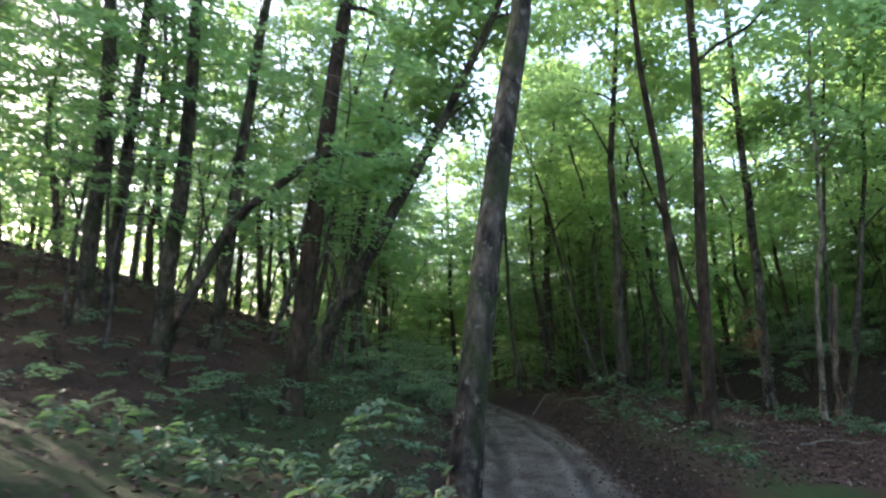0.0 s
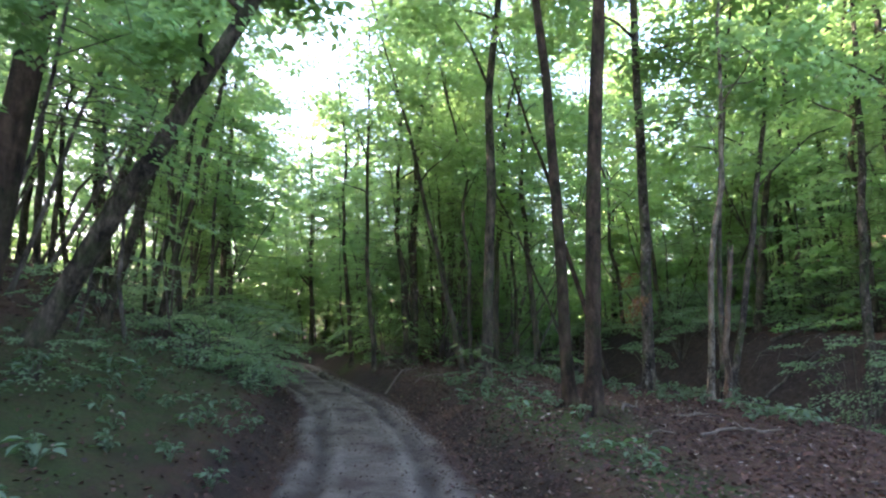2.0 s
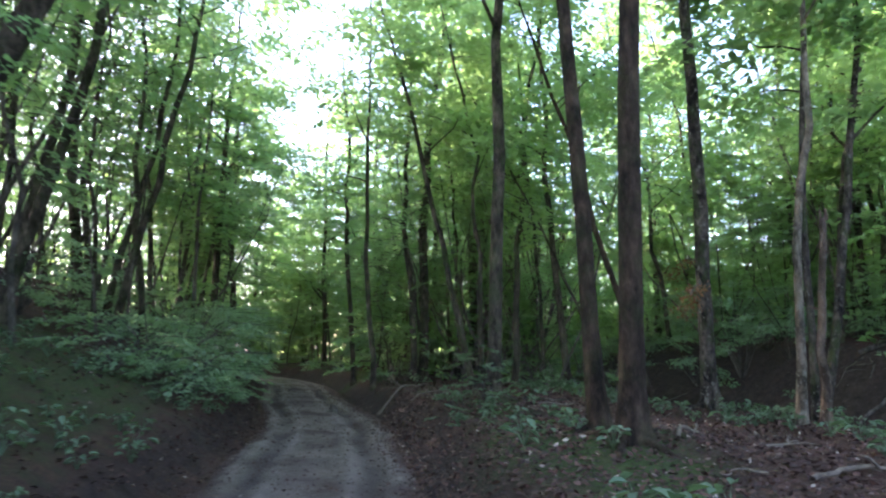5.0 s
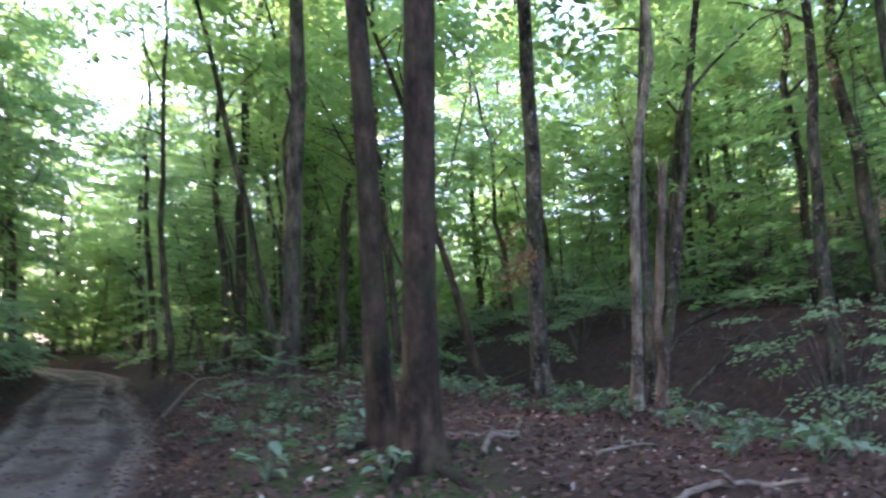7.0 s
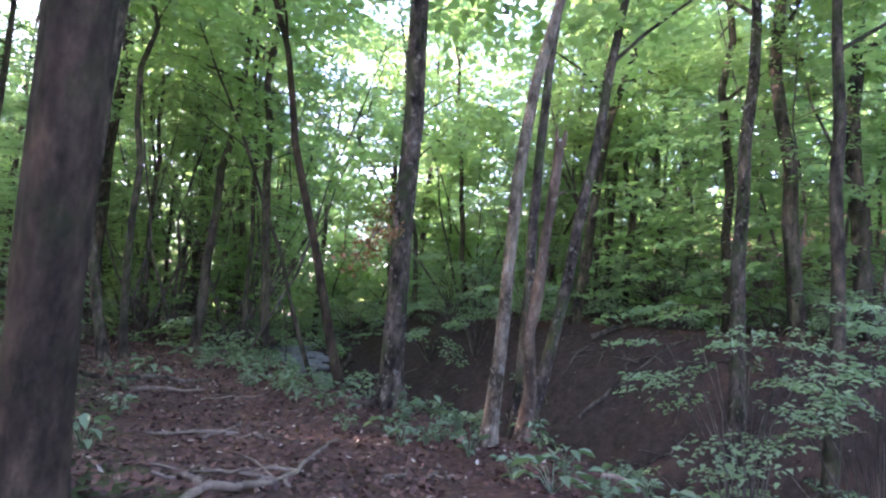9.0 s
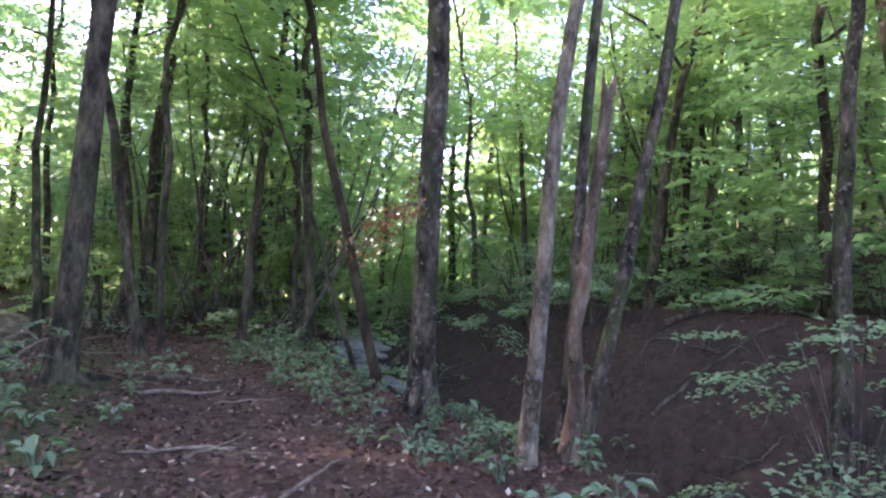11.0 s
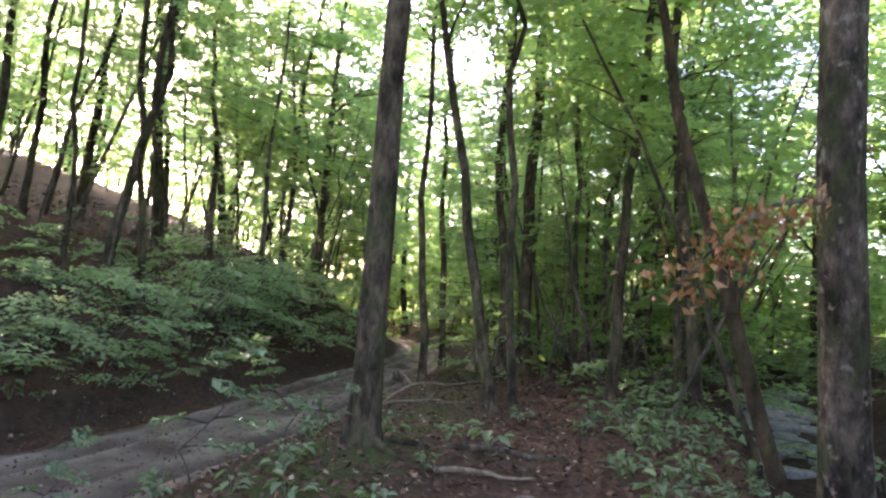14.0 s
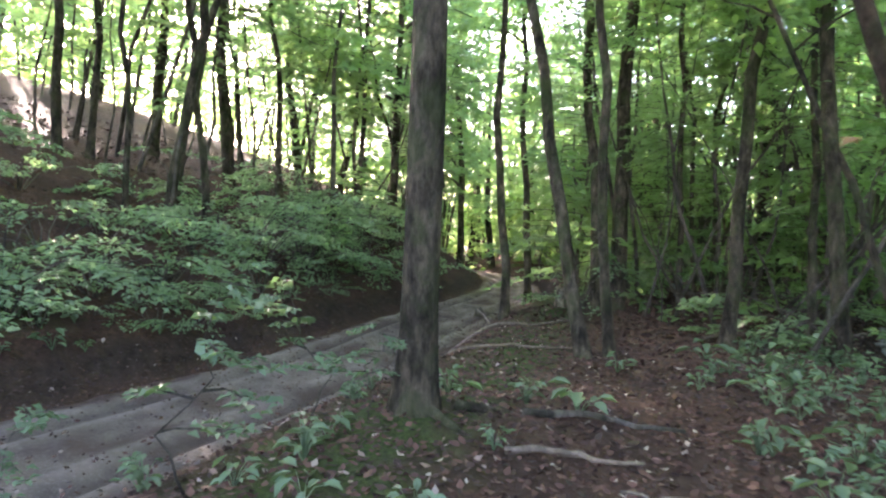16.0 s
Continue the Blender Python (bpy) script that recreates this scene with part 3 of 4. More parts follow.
# trees beyond the gully
for k, (x, y, thick, lx) in enumerate(((11.8, 17.2, 0.18, 0.02), (12.0, 16.7, 0.18, 0.05), (11.3, 12.4, 0.2, -0.05), (11.0, 10.6, 0.27, -0.08), (12.1, 10.3, 0.28, 0.0),
                                        (16.8, 19.9, 0.29, -0.05), (9.62, 15.2, 0.24, 0.16), (14.0, 18.0, 0.25, 0.03), (7.9, 21.7, 0.18, -0.15), (9.8, 22.4, 0.2, -0.15))):
    tree(x, y, thick, (lx, 0.0), 12 + 10 * thick, 0.42, BARK, 110, 60 + k, "", 0.13, 1.4, "trees beyond the gully", reach=2.3)
# tall trees whose crowns close the view along the gully and the track
for k, (x, y) in enumerate(((8.4, 27.0), (10.6, 30.5), (6.2, 32.0), (-9.6, 27.5), (12.5, 21.5), (-8.3, 21.5), (-6.4, 32.5))):
    tree(x, y, 0.28, (0.02 * (k % 3 - 1), 0.0), 16, 0.3, BARK, 210 if x > 0 else 420, 140 + k, "", 0.06, 1.4, "tall trees in the distance", leaf=0.24, limbs=12, reach=3.2)
# trees on the hillside
for k, (x, y, thick, lx) in enumerate(((-7.75, 13.9, 0.2, 0.2), (-8.2, 14.3, 0.18, 0.12), (-7.4, 14.5, 0.16, -0.08), (-7.8, 13.1, 0.11, -0.04), (-8.4, 17.3, 0.17, -0.06),
                                        (-10.6, 13.2, 0.2, -0.03), (-10.7, 13.9, 0.16, 0.02), (-13.3, 16.9, 0.27, 0.01), (-13.4, 20.0, 0.2, -0.16),
                                        (-13.8, 24.9, 0.28, 0.18), (-12.3, 9.5, 0.22, 0.0), (-13.2, 22.3, 0.3, -0.08), (-10.8, 17.6, 0.34, -0.08))):
    tree(x, y, thick, (lx, 0.0), 12 + 8 * thick, 0.52, BARK, 70, 80 + k, "", 0.12, 1.4, "trees on the hillside", reach=2.2)

# ---- understorey saplings, copied from a few ----


def sapling(tall, thick, count, seed, low=0.25, leaf=0.12, size=1.05, mat=None, steps=11):
    rng = np.random.default_rng(seed)
    base = tagged(new("sapling"), "thin young beech with flat layers of green leaves", "sapling", "young trees of the understorey")
    line = bent_line((0, 0, 0), rng.normal(0, 0.1, 2), tall, 0.12, rng, 10)
    radii = 0.5 * thick * (1 - 0.9 * np.linspace(0, 1, 10))
    pieces, at, heading = [], [], []
    for k in range(count):
        f = low + (1 - low) * (k + rng.random()) / count
        p = np.array([np.interp(f * 9, np.arange(10), line[:, c]) for c in range(3)])
        a = rng.uniform(0, 2 * np.pi)
        out = rng.uniform(0.05, 0.9) * tall * 0.22 * (1.2 - 0.8 * f)
        q = p + out * np.array([np.cos(a), np.sin(a), rng.uniform(0.0, 0.35)])
        at.append(q), heading.append(a + rng.normal(0, 0.35))
        tip = q + size * 0.9 * np.array([np.cos(heading[-1]), np.sin(heading[-1]), -0.05])
        pieces.append(tube(np.array([p, q, tip]), [0.012, 0.008, 0.003], 3))
    part("trunk", mesh_of("trunk", *tube(line, radii, 7, 0.05, seed), TWIG), base)
    part("twig", mesh_of("twig", *joined(pieces), TWIG), base)["kind"] = "stuff"
    leafs = sprays(np.array(at), np.array(heading), rng.uniform(-0.1, 0.25, count), rng.uniform(0.75, 1.2, count) * size, leaf, steps, rng, 0.03, 0.28)
    part("crown", mesh_of("crown", *leafs, mat or LEAF), base)
    return base


def scatter(kinds, spots, seed, low=0.8, high=1.25, sink=0.04, lean=0.0):
    """Copies of a few built things over many spots; the first ones are the built ones."""
    rng = np.random.default_rng(seed)
    for k, (x, y) in enumerate(spots):
        s = rng.uniform(low, high)
        m = Matrix.Translation((x, y, float(height(x, y)) - sink)) @ Matrix.Rotation(lean * rng.uniform(0.3, 1.4), 4, "Y") @ Matrix.Rotation(rng.uniform(0, 6.28), 4, "Z") @ Matrix.Scale(s, 4)
        if k < len(kinds):
            kinds[k].matrix_basis = m
        else:
            copy_thing(kinds[k % len(kinds)], m)


def strewn(count, seed, x0, x1, y0, y1, allow, gap=0.6):
    """Spots in a box that allow(x, y, u, g) accepts, none nearer to another than gap."""
    rng = np.random.default_rng(seed)
    out = []
    for _ in range(count * 40):
        if len(out) >= count:
            break
        x, y = rng.uniform(x0, x1), rng.uniform(y0, y1)
        if allow(x, y, x - float(road_x(y)), x - float(gully_x(y))) and all((x - a) ** 2 + (y - b) ** 2 > gap * gap for a, b in out):
            out.append((x, y))
    return out


poles = [sapling(7.5, 0.075, 60, 101, 0.32), sapling(9.0, 0.1, 66, 102, 0.4), sapling(6.0, 0.055, 50, 103, 0.25), sapling(8.2, 0.085, 56, 104, 0.42)]
far_poles = [sapling(9.5, 0.09, 46, 105, 0.2, 0.21, 1.3, None, 8), sapling(11.5, 0.12, 50, 106, 0.25, 0.23, 1.4, None, 8), sapling(8.0, 0.07, 40, 107, 0.15, 0.2, 1.2, None, 8)]
hill_poles = [sapling(8.5, 0.08, 36, 108, 0.36), sapling(10.0, 0.11, 38, 109, 0.4), sapling(7.0, 0.06, 32, 110, 0.32)]
low_poles = [sapling(5.0, 0.05, 40, 114, 0.06, 0.22, 1.35, None, 8), sapling(3.6, 0.04, 30, 115, 0.06, 0.2, 1.2, None, 8)]
scatter(low_poles, [(17.0, 12.0), (16.2, 17.5)] + strewn(12, 246, -2, 3.5, 19, 31, lambda x, y, u, g: u > 2.6 and g < -1.3 and not (-1.6 < x < 1.6 and y < 25), 1.0) + strewn(14, 247, 8.5, 15, 12, 27, lambda x, y, u, g: g > 4.6, 1.0), 311)
bare_poles = [sapling(9.0, 0.075, 14, 111, 0.55), sapling(10.5, 0.1, 16, 112, 0.6), sapling(8.0, 0.06, 12, 113, 0.5)]
scatter(hill_poles, strewn(20, 201, -14, -4, 3, 24, lambda x, y, u, g: u < -4.0 and not (-8 < x and y < 4), 0.9), 300, lean=0.22)
scatter([copy_thing(p, p.matrix_basis) for p in hill_poles], strewn(22, 219, -16, -5, 18, 36, lambda x, y, u, g: -8.5 < u < -2.8, 0.8), 307, lean=0.25)
scatter(bare_poles, strewn(18, 222, -1, 4.5, 17.5, 30, lambda x, y, u, g: u > 2.2 and g < -0.8, 0.7) + strewn(16, 224, 8, 18, 6, 26, lambda x, y, u, g: g > 3.4, 0.8), 308, lean=-0.24)
scatter([copy_thing(p, p.matrix_basis) for p in bare_poles], strewn(12, 223, -1, 4, 18, 30, lambda x, y, u, g: u > 2.2 and g < -0.8, 0.7) + strewn(16, 225, 8, 20, 6, 26, lambda x, y, u, g: g > 3.4, 0.8), 309, lean=0.2)
scatter([copy_thing(p, p.matrix_basis) for p in bare_poles], strewn(14, 240, 0, 4, 15.5, 26, lambda x, y, u, g: u > 2.4 and g < -1.2, 0.6) + strewn(12, 241, 8.5, 17, 9, 26, lambda x, y, u, g: g > 3.8, 0.8) + strewn(10, 242, -13, -5, 8, 26, lambda x, y, u, g: -8 < u < -3.5, 0.9), 314, 0.6, 1.0, lean=0.36)
scatter([copy_thing(p, p.matrix_basis) for p in bare_poles], strewn(14, 243, 0, 4, 15.5, 26, lambda x, y, u, g: u > 2.4 and g < -1.2, 0.6) + strewn(12, 244, 8.5, 17, 9, 26, lambda x, y, u, g: g > 3.8, 0.8), 315, 0.6, 1.0, lean=-0.36)
scatter(poles, strewn(10, 202, -6, 4, 17, 26, lambda x, y, u, g: u > 2.6 and g < -1.2) + strewn(30, 203, 8, 20, 2, 24, lambda x, y, u, g: g > 4.3), 301)
scatter(far_poles, strewn(56, 214, -34, -6, 8, 48, lambda x, y, u, g: u < -9 or (u < -4 and y > 24), 1.1) + strewn(56, 215, -16, 8, 26, 52, lambda x, y, u, g: u > 2.0 and abs(g) > 1.0, 1.0) + strewn(22, 239, -22, -9, -3, 9, lambda x, y, u, g: u < -8, 1.2) + strewn(12, 233, -14, -5, 20, 34, lambda x, y, u, g: -5 < u < -2.6, 1.0), 306, lean=0.05)


def thicket(kinds, spots, seed):
    """Young trees too far off to count, joined into one thing."""
    base = tagged(new("distant_thicket"), "dense thicket of young green trees in the distance", "thicket", kind="stuff")
    for name, mat in (("trunk", TWIG), ("crown", LEAF)):
        pieces, turn = [], np.random.default_rng(seed)
        for k, (x, y) in enumerate(spots):
            me = [c.data for c in kinds[k % len(kinds)].children if c.name.startswith(name)][0]
            co, idx = np.empty(len(me.vertices) * 3, np.float32), np.empty(len(me.loops), np.int32)
            me.vertices.foreach_get("co", co)
            me.loops.foreach_get("vertex_index", idx)
            a, s = turn.uniform(0, 6.28), turn.uniform(0.8, 1.25)
            co = s * co.reshape(-1, 3) @ np.array([[math.cos(a), math.sin(a), 0], [-math.sin(a), math.cos(a), 0], [0, 0, 1]])
            pieces.append((co + (x, y, float(height(x, y)) - 0.1), idx.reshape(-1, 4)))
        part(name + "s", mesh_of(name + "s", *joined(pieces), mat), base)["kind"] = "stuff"


# seed 221: unseen trees behind the start, added to close the place and shade it
thicket(far_poles, strewn(84, 216, 12, 40, -2, 48, lambda x, y, u, g: g > 7, 1.0) + strewn(22, 221, -24, 24, -34, -9, lambda x, y, u, g: abs(u) > 2.5 and abs(g) > 2.0, 1.5)
        + strewn(30, 220, -26, -4, 30, 54, lambda x, y, u, g: abs(u) > 1.8, 1.0) + strewn(34, 230, -22, 2, 36, 60, lambda x, y, u, g: True, 1.0) + strewn(12, 234, 2, 13, 34, 56, lambda x, y, u, g: abs(g) < 2.5, 1.0) + strewn(12, 237, 6, 18, 26, 44, lambda x, y, u, g: g > 2.5, 1.2), 310)
thicket(low_poles, strewn(52, 231, 12, 34, -4, 44, lambda x, y, u, g: g > 6.8, 1.0) + strewn(24, 232, -16, 6, 32, 46, lambda x, y, u, g: abs(u) > 1.8 or y > 37, 0.9) + strewn(12, 235, 2, 12, 31, 44, lambda x, y, u, g: abs(g) < 2.5, 0.9) + strewn(20, 236, 4, 18, 25, 42, lambda x, y, u, g: g > 2.2, 1.0), 312)

# ---- woods in the distance ----


def far_woods(seed, count):
    rng = np.random.default_rng(seed)
    wood, leaf = [], []
    for k in range(count):
        a, d = rng.uniform(-1.75, 1.75), rng.uniform(30, 80)
        x, y = d * math.sin(a), 5 + d * math.cos(a)
        if abs(x - float(road_x(y))) < 2.0 and y < 36:
            continue
        z, tall = float(height(x, y)), rng.uniform(11, 18)
        line = bent_line((x, y, z - 0.2), rng.normal(0, 0.07, 2), tall, 0.12, rng, 6)
        wood.append(tube(line, rng.uniform(0.07, 0.2) * (1 - 0.85 * np.linspace(0, 1, 6)), 6))
        n = 30
        h = rng.uniform(0.06, 1.0, n)
        at = np.column_stack([np.interp(h, np.linspace(0, 1, 6), line[:, c]) for c in range(3)]) + rng.normal(0, 1.5, (n, 3)) * (1, 1, 0.5)
        low = np.column_stack([x + rng.normal(0, 2.2, 12), y + rng.normal(0, 2.2, 12), rng.uniform(0.4, 4.0, 12)])
        low[:, 2] += height(low[:, 0], low[:, 1])
        at, n = np.concatenate([at, low]), n + 12
        leaf.append(sprays(at, rng.uniform(0, 6.28, n), rng.uniform(-0.2, 0.4, n), rng.uniform(1.5, 2.5, n), 0.41, 7, rng, 0.07, 0.45))
    base = tagged(new("distant_woods"), "dense green woods that fade into the distance", "woods", kind="stuff")
    part("trunks", mesh_of("trunks", *joined(wood), BARK), base)["kind"] = "stuff"
    part("crowns", mesh_of("crowns", *joined(leaf), LEAF_HIGH), base)["kind"] = "stuff"


far_woods(7, 290)

# ---- bushes of the understorey ----


def bush(tall, wide, count, seed, leaf=0.1, size=0.6, mat=None, shape=leaves):
    """A low beech bush: arching stems with flat leafy twigs in layers."""
    rng = np.random.default_rng(seed)
    base = tagged(new("bush"), "low leafy beech bush with flat green sprays", "bush", "bushes under the trees")
    pieces, at, heading = [], [], []
    for k in range(count):
        a = 6.28 * (k + rng.random()) / count * 2.4
        r, h = wide * math.sqrt(rng.random()) * 0.75, tall * rng.uniform(0.25, 1.0)
        q = np.array([r * math.cos(a), r * math.sin(a), h])
        at.append(q), heading.append(a + rng.normal(0, 0.4))
        tip = q + 0.9 * size * np.array([math.cos(heading[-1]), math.sin(heading[-1]), -0.04])
        mid = np.array([0.35 * q[0], 0.35 * q[1], 0.65 * h])
        pieces.append(tube(np.array([[0.05 * math.cos(a), 0.05 * math.sin(a), 0.0], mid, q, tip]), [0.012, 0.009, 0.006, 0.002], 4))
    part("stem", mesh_of("stem", *joined(pieces), TWIG), base)["kind"] = "stuff"
    leafs = sprays(np.array(at), np.array(heading), rng.uniform(-0.05, 0.3, count), rng.uniform(0.75, 1.25, count) * size, leaf, 11, rng, 0.03, 0.25, shape)
    part("leafage", mesh_of("leafage", *leafs, mat or LEAF_LOW), base)["kind"] = "stuff"
    return base


bushes = [bush(1.0, 1.1, 11, 401, 0.095, 0.8), bush(0.75, 1.2, 10, 402, 0.1, 0.75), bush(1.4, 1.3, 13, 403, 0.1, 0.85), bush(0.55, 0.9, 8, 404, 0.095, 0.65)]
spots = [(-5.2, 10.2), (-5.4, 12.4), (-6.2, 14.6), (-7.0, 16.4)]
spots += strewn(30, 205, -16, -3, 9, 30, lambda x, y, u, g: -6.2 < u < -3.4, 1.0)
spots += strewn(44, 206, 8, 26, 0, 34, lambda x, y, u, g: g > 3.6, 0.9)
spots += strewn(26, 207, -6, 5, 15.5, 36, lambda x, y, u, g: u > 2.3 and g < -1.6 and not (-0.5 < x < 2.2 and y < 24), 0.9)
spots += strewn(26, 208, 4.5, 9, 15, 34, lambda x, y, u, g: abs(g) > 0.9, 0.9)
spots += strewn(14, 228, -10, -4, 16, 24, lambda x, y, u, g: -4.5 < u < -1.9, 0.6)
spots += strewn(9, 217, -7, -3, 9.5, 19, lambda x, y, u, g: -3.3 < u < -2.2, 0.7)
spots += strewn(26, 218, 9, 14, 4, 22, lambda x, y, u, g: 4.8 < g < 7.5, 0.6)
scatter(bushes, spots, 302, 0.75, 1.3)
scatter([copy_thing(p, p.matrix_basis) for p in bushes], strewn(16, 238, -7, -3, 8.8, 17, lambda x, y, u, g: -2.7 < u < -1.7, 0.55), 313, 0.45, 0.75)
scatter([copy_thing(p, p.matrix_basis) for p in bushes], strewn(30, 245, -14, -4.5, 0, 9, lambda x, y, u, g: u < -3.6 and (x + 5.6) ** 2 + (y - 3.4) ** 2 > 0.5, 0.9), 316, 0.4, 0.8)
# sprays that reach out over the gully, and the seedlings on the bank
gully_bush = bush(3.5, 1.5, 30, 405, 0.085, 0.85, None, broad_leaves)
scatter([gully_bush], [(7.3, 8.1), (7.9, 7.1)], 303, 0.85, 1.2)
seedling = sapling(1.3, 0.02, 8, 406, 0.3, 0.09, 0.4, HERB, 8)
tagged(seedling, "thin leafy seedling on the bank beside the track", "sapling", "seedlings on the bank")
scatter([seedling], [(0.3, 8.95), (0.05, 10.0), (-0.25, 8.3), (0.45, 10.15), (-2.55, -2.7), (-2.0, -2.75), (-2.7, -3.15)], 304, 0.6, 1.05, 0.02)

# ---- small plants ----


def herb(count, size, seed):
    rng = np.random.default_rng(seed)
    base = tagged(new("herb"), "small green woodland plant with broad leaves", "plant", "herbs on the forest floor")
    a = rng.uniform(0, 6.28, count)
    r = rng.uniform(0.03, 0.16, count) * size / 0.12
    c = np.column_stack([r * np.cos(a), r * np.sin(a), 0.05 + rng.uniform(0.0, 0.13, count)])
    way = np.column_stack([np.cos(a), np.sin(a), 0 * a])
    stems = [tube(np.array([[0, 0, 0], 0.5 * q + (0, 0, 0.03), q]), [0.003, 0.0025, 0.001], 3) for q in c]
    part("stem", mesh_of("stem", *joined(stems), HERB), base)["kind"] = "stuff"
    up = np.array([0, 0, 1.0]) + rng.normal(0, 0.25, (count, 3))
    part("leafage", mesh_of("leafage", *broad_leaves(c + way * size * 0.3, up, way, size * rng.uniform(0.7, 1.2, count), 0.5), HERB), base)["kind"] = "stuff"
    return base


herbs = [herb(11, 0.09, 501), herb(16, 0.075, 502), herb(9, 0.11, 503), herb(22, 0.065, 504)]
spots = strewn(70, 209, 1.8, 4.6, 8.2, 17.5, lambda x, y, u, g: -3.9 < g < -2.3, 0.22)
spots += strewn(8, 210, 1.0, 3.2, 11.5, 15.0, lambda x, y, u, g: g < -3, 0.3)
spots += strewn(14, 211, -0.4, 1.4, 8.8, 11.5, lambda x, y, u, g: u > 2.0, 0.25)
spots += strewn(26, 212, 3.8, 5.4, 5.5, 9.5, lambda x, y, u, g: g < -2.4, 0.25)
spots += strewn(12, 213, -0.6, 1.6, 2.5, 8.5, lambda x, y, u, g: 2.3 < u < 3.4, 0.3)
spots += strewn(16, 248, 7, 12, 5, 16, lambda x, y, u, g: 1.0 < g < 4.2, 0.5) + strewn(50, 226, 8, 16, 4, 20, lambda x, y, u, g: 4.4 < g < 7.5, 0.35)
spots += strewn(150, 227, -8, -2, -3, 14, lambda x, y, u, g: -5.0 < u < -1.5, 0.25)
scatter(herbs, spots, 305, 0.7, 1.3, 0.01)

# ---- fallen leaves ----


def litter(count, x0, x1, y0, y1, allow, seed, size=0.06):
    rng = np.random.default_rng(seed)
    x, y = rng.uniform(x0, x1, count), rng.uniform(y0, y1, count)
    ok = allow(x - road_x(y), x - gully_x(y))
    x, y = x[ok], y[ok]
    n = len(x)
    u = np.abs(x - road_x(y))
    c = np.column_stack([x, y, height(x, y) + rng.uniform(0.006, 0.025, n) + np.where(u < 1.5, 0.05, 0.0)])
    a = rng.uniform(0, 6.28, n)
    up = np.array([0, 0, 1.0]) + rng.normal(0, 0.35, (n, 3))
    return leaves(c, up, np.column_stack([np.cos(a), np.sin(a), 0 * a]), size * rng.uniform(0.6, 1.4, n), 0.6, rng.uniform(-0.2, 0.25))


pieces = [litter(46000, -1.5, 6.5, 2.0, 16.0, lambda u, g: (u > 1.3) & (g < 0), 601), litter(9000, -2, 5, 16, 26, lambda u, g: (u > 1.3) & (g < -0.5), 602, 0.075),
          litter(9000, -8, -1.5, -4, 24, lambda u, g: u < -1.2, 603, 0.06), litter(9000, 5, 14, 3, 19, lambda u, g: (g < -1.2) | (g > 3.6), 604, 0.06), litter(14000, -5, 1, -3, 20, lambda u, g: (np.abs(u) > 0.95) & (np.abs(u) < 1.6), 606, 0.05),
          litter(9000, -18, -8, -3, 28, lambda u, g: u < -3, 607, 0.1), litter(5000, 6, 13, 4, 18, lambda u, g: (g > 0.3) & (g < 4.0), 608, 0.05), litter(16000, -8, 1, -3, 24, lambda u, g: np.abs(u) < 1.3, 605, 0.045)]
tagged(new("leaf_litter", mesh_of("leaf_litter", *joined(pieces), LITTER)), "brown and pale fallen leaves strewn over the ground", "fallen leaves", kind="stuff")

# ---- deadwood, stones and odds and ends ----


def branch(points, thick, label, wood=None, seed=1, forks=0):
    """A dead branch that lies along the ground through the given plan points."""
    rng = np.random.default_rng(seed)
    p = np.array(points, float)
    s = np.linspace(0, len(p) - 1, 5 * len(p))
    xy = np.column_stack([np.interp(s, np.arange(len(p)), p[:, c]) for c in range(2)]) + rng.normal(0, 0.015, (len(s), 2))
    z = height(xy[:, 0], xy[:, 1]) + 0.4 * thick + 0.03 * np.abs(np.sin(s * 2.1))
    r = 0.5 * thick * (1 - 0.55 * np.linspace(0, 1, len(s)))
    base = tagged(new("fallen_branch"), label, "branch")
    part("stick", mesh_of("stick", *tube(np.column_stack([xy, z]), r, 7, 0.12, seed), wood or DEADWOOD), base)
    for k in range(forks):
        i = int(len(s) * (0.3 + 0.5 * (k + 0.5) / forks))
        at = np.array([*xy[i], z[i]])
        d = rng.normal(0, 1, 3) * (0.3, 0.3, 0.12)
        part("side_twig", mesh_of("side_twig", *tube(np.array([at, at + 0.5 * d + (0, 0, 0.03), at + d]), [0.35 * thick, 0.25 * thick, 0.08 * thick], 5), wood or DEADWOOD), base)


branch(((1.95, 5.9), (2.34, 6.5), (2.66, 7.15), (3.2, 8.4)), 0.05, "pale crooked branch on the leafy ground", seed=3, forks=2)
branch(((5.6, 7.3), (6.3, 7.8), (6.7, 8.5)), 0.1, "pale broken branch on the gully side", seed=4)
branch(((8.3, 12.7), (9.2, 12.4), (10.2, 12.1)), 0.07, "thin dark pole lying down the far bank", TWIG, 5)
branch(((9.4, 14.1), (10.2, 13.8), (10.9, 13.4)), 0.13, "dark fallen log on the far bank", TWIG, 6)
branch(((1.34, 10.33), (1.7, 10.6), (2.06, 10.7)), 0.05, "brown stick on the leaf litter", seed=7, forks=1)
branch(((2.13, 8.37), (2.3, 8.75), (2.45, 9.2)), 0.035, "thin brown stick on the leaf litter", seed=8)
branch(((1.15, 11.0), (1.6, 11.35), (2.1, 11.55)), 0.06, "crooked root-like stick on the ground", TWIG, 9)
branch(((1.3, 16.6), (1.8, 17.6)), 0.06, "dead stick on the ground", seed=10, forks=1)
branch(((-2.4, 20.4), (-1.2, 20.9), (-0.2, 20.7)), 0.09, "long dead branch beside the track", TWIG, 11, 2)
branch(((4.9, 7.05), (5.5, 6.9), (6.0, 7.0)), 0.05, "pale stick at the gully edge", seed=12)
branch(((2.6, 4.9), (3.3, 5.2), (3.9, 5.1)), 0.05, "brown branch on the ground", seed=13, forks=3)
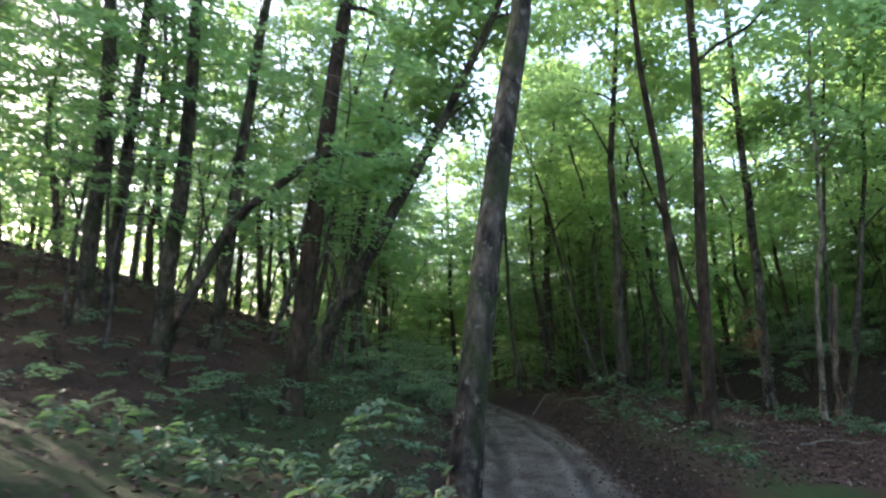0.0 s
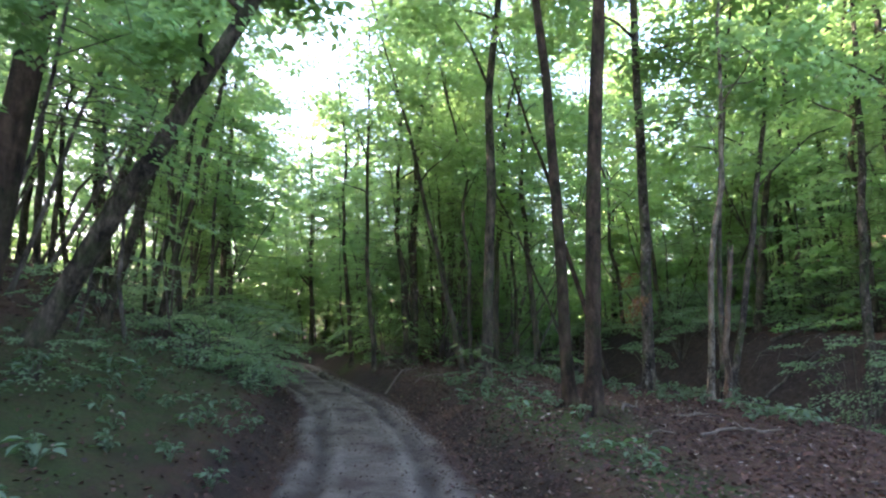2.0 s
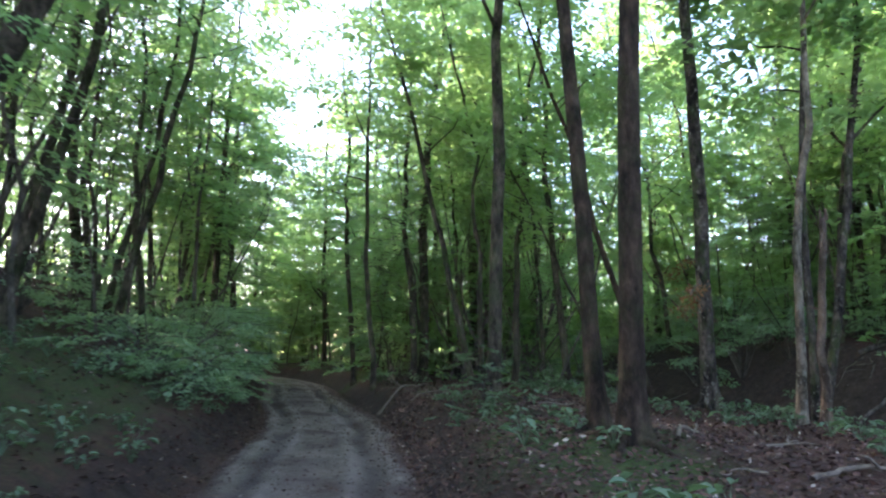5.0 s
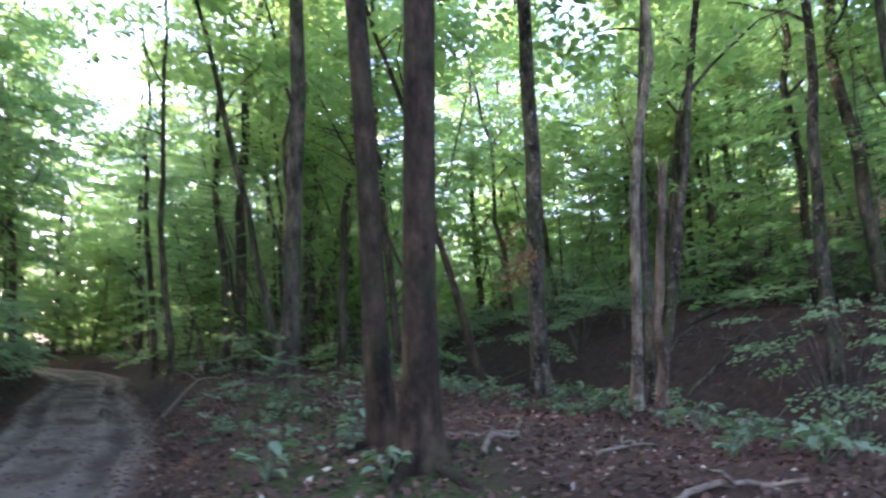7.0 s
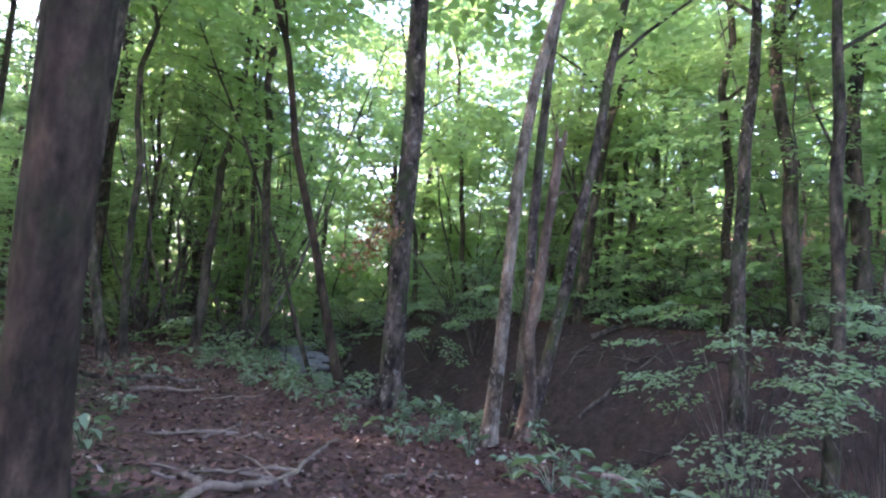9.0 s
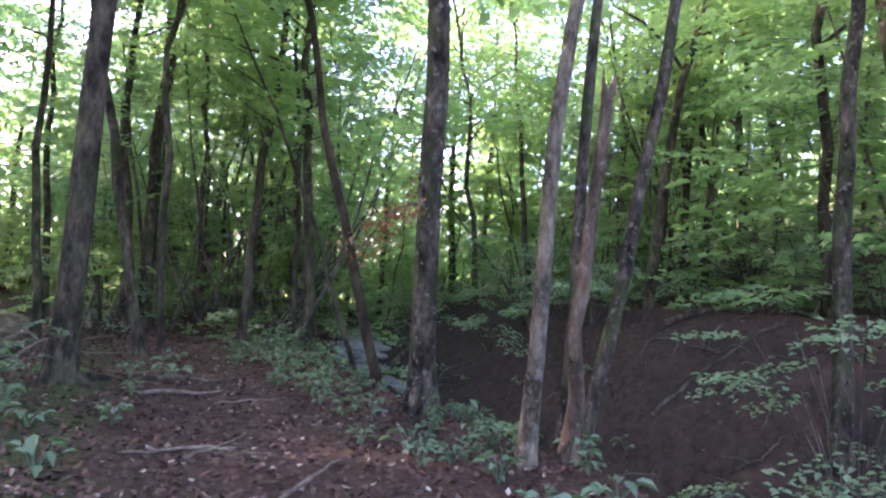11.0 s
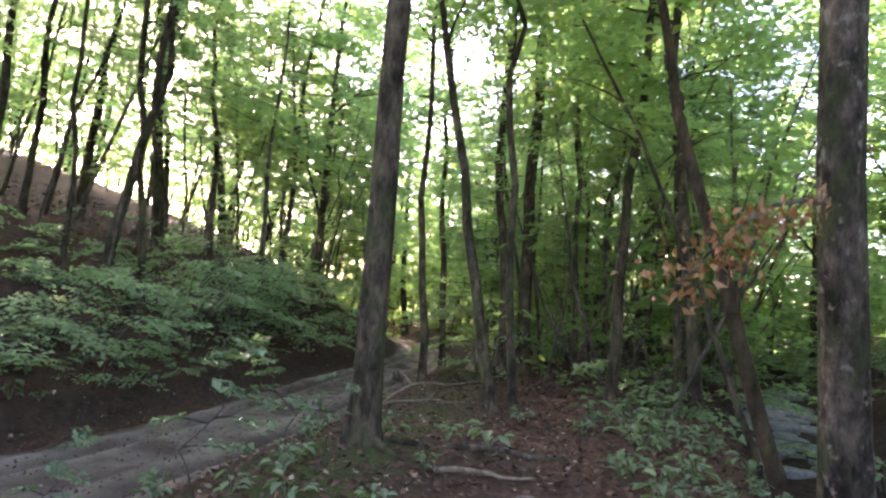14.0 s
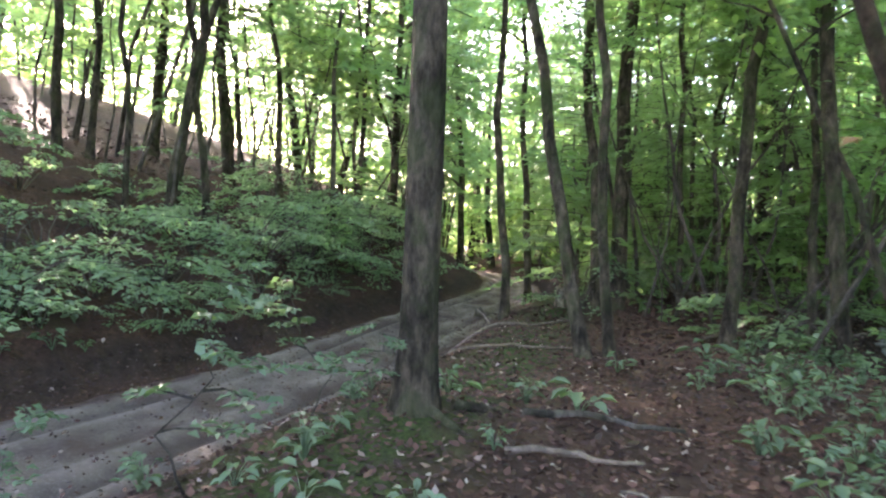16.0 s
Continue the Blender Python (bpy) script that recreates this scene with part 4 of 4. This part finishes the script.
branch(((2.9, 6.1), (3.5, 6.5)), 0.035, "thin twig on the leaf litter", seed=14, forks=2)
branch(((5.2, 20.0), (5.8, 21.2), (5.3, 22.6)), 0.16, "dark fallen log across the stream", TWIG, 15, 2)
branch(((-0.9, 13.0), (-0.2, 13.8), (0.4, 14.6)), 0.045, "thin stick on the leaf litter", seed=16)
branch(((-1.7, 13.9), (-1.0, 15.2), (-0.6, 16.8)), 0.07, "pale dead branch on the bank", seed=17, forks=3)


rng = np.random.default_rng(77)
for k in range(64):
    far = k % 4
    y = rng.uniform(5, 15)
    x = float(gully_x(y)) + rng.uniform(1.0, 4.2) if far else rng.uniform(1.8, 4.0)
    if not far and x - float(gully_x(y)) > -2.2:
        continue
    a, long = rng.uniform(0, 6.28), rng.uniform(0.25, 0.8)
    branch(((x, y), (x + 0.5 * long * math.cos(a), y + 0.5 * long * math.sin(a)), (x + long * math.cos(a + 0.3), y + long * math.sin(a + 0.3))), rng.uniform(0.018, 0.045), "small broken dead twig on the ground", TWIG if far else None, 100 + k, k % 3)


def lump(rx, ry, rz, seed, detail=2, rough=0.22):
    bm = bmesh.new()
    bmesh.ops.create_icosphere(bm, subdivisions=detail, radius=1.0)
    for v in bm.verts:
        k = 1 + rough * noise.noise(v.co * 1.7 + Vector((seed * 7.3, seed, 0))) + 0.4 * rough * noise.noise(v.co * 4 + Vector((0, seed, 5)))
        v.co = Vector((v.co.x * rx, v.co.y * ry, v.co.z * rz)) * k
    me = bpy.data.meshes.new("lump")
    bm.to_mesh(me)
    bm.free()
    for f in me.polygons:
        f.use_smooth = True
    return me


stone_meshes = []
for k in range(5):
    me = lump(0.3 + 0.05 * k, 0.22, 0.12, k + 3)
    me.materials.append(STONE)
    stone_meshes.append(me)
rng = np.random.default_rng(71)
for k in range(70):
    y = rng.uniform(18.0, 27)
    x = float(gully_x(y)) + rng.normal(0, 0.45)
    s = rng.uniform(0.4, 1.15)
    ob = tagged(new("stone", stone_meshes[k % 5]), "pale grey stone in the stream bed", "stone", "stones of the stream")
    ob.matrix_basis = pose(x, y, float(height(x, y)) + 0.03 * s, 0, 0, rng.uniform(0, 360)) @ Matrix.Scale(s, 4)
WATER, wnodes, wlinks, wp = material("stream_water")
wp.inputs["Base Color"].default_value = (0.03, 0.04, 0.04, 1)
wp.inputs["Roughness"].default_value = 0.5
relief(wnodes, wlinks, wp, grain(wnodes, wlinks, 6.0, 3, 0.5), 0.3, 0.02)
wv, wy, wf = grid(np.linspace(-0.16, 0.16, 6), np.arange(19, 34, 0.5))
bed = stream_bed(wy)
tagged(new("water", mesh_of("water", np.column_stack([wv + gully_x(wy), wy, bed + 0.05]), wf, WATER)), "shallow grey stream at the bottom of the gully", "stream", kind="structure")


def stump(x, y, thick, tall, label, wood, seed):
    rng = np.random.default_rng(seed)
    base = tagged(new("tree_stump"), label, "stump")
    base.location = (x, y, float(height(x, y)) - 0.04)
    z = np.array([0, 0.08, 0.2, 0.45, 0.75, 1.0]) * tall
    r = 0.5 * thick * np.array([1.7, 1.3, 1.08, 1.0, 0.97, 0.9])
    v, f = tube(np.column_stack([rng.normal(0, 0.01, 6), rng.normal(0, 0.01, 6), z]), r, 12, 0.1, seed)
    v[-13:-1, 2] += rng.uniform(-0.25, 0.3, 12) * tall
    part("trunk", mesh_of("trunk", v, f, wood), base)


stump(-1.76, 18.65, 0.2, 0.42, "pale broken tree stump", BARK_PALE, 81)
stump(-4.11, 19.54, 0.2, 0.2, "dark rotten stump on the bank", TWIG, 82)
stump(-2.78, 14.47, 0.2, 0.2, "dark rotten stump beside the track", TWIG, 83)
stump(2.3, 15.2, 0.16, 0.18, "small dark stump among leaves", TWIG, 84)
litter_lump = lump(0.16, 0.11, 0.08, 9)
litter_lump.materials.append(WHITE)
white = tagged(new("white_litter", litter_lump), "small white piece of rubbish on the leaves", "rubbish")
white.location = (-1.3, 26.6, float(height(-1.3, 26.6)) + 0.06)


def withered_branch(start, end, seed, count):
    rng = np.random.default_rng(seed)
    base = tagged(new("withered_branch"), "hanging branch with withered rust-coloured leaves", "branch")
    a, b = np.array(start, float), np.array(end, float)
    s = np.linspace(0, 1, 7)[:, None]
    line = a + (b - a) * s + np.array([0, 0, 0.18]) * np.sin(np.pi * s)
    part("stick", mesh_of("stick", *tube(line, 0.014 * (1 - 0.8 * s[:, 0]) + 0.002, 5), TWIG), base)
    k = count
    f = rng.uniform(0.35, 1.0, k)
    at = np.column_stack([np.interp(f, s[:, 0], line[:, c]) for c in range(3)]) + rng.normal(0, 1, (k, 3)) * (0.1, 0.1, 0.05) - (0, 0, 0.06)
    way = rng.normal(0, 0.5, (k, 3)) + (0, 0, -0.8)
    part("leafage", mesh_of("leafage", *leaves(at, rng.normal(0, 1, (k, 3)), way, 0.06 * rng.uniform(0.7, 1.2, k), 0.45, 0.2), LEAF_DRY), base)["kind"] = "stuff"


withered_branch((3.95, 9.65, 2.35), (3.2, 8.6, 1.85), 91, 300)
withered_branch((4.0, 9.85, 2.75), (4.05, 11.3, 2.7), 92, 140)
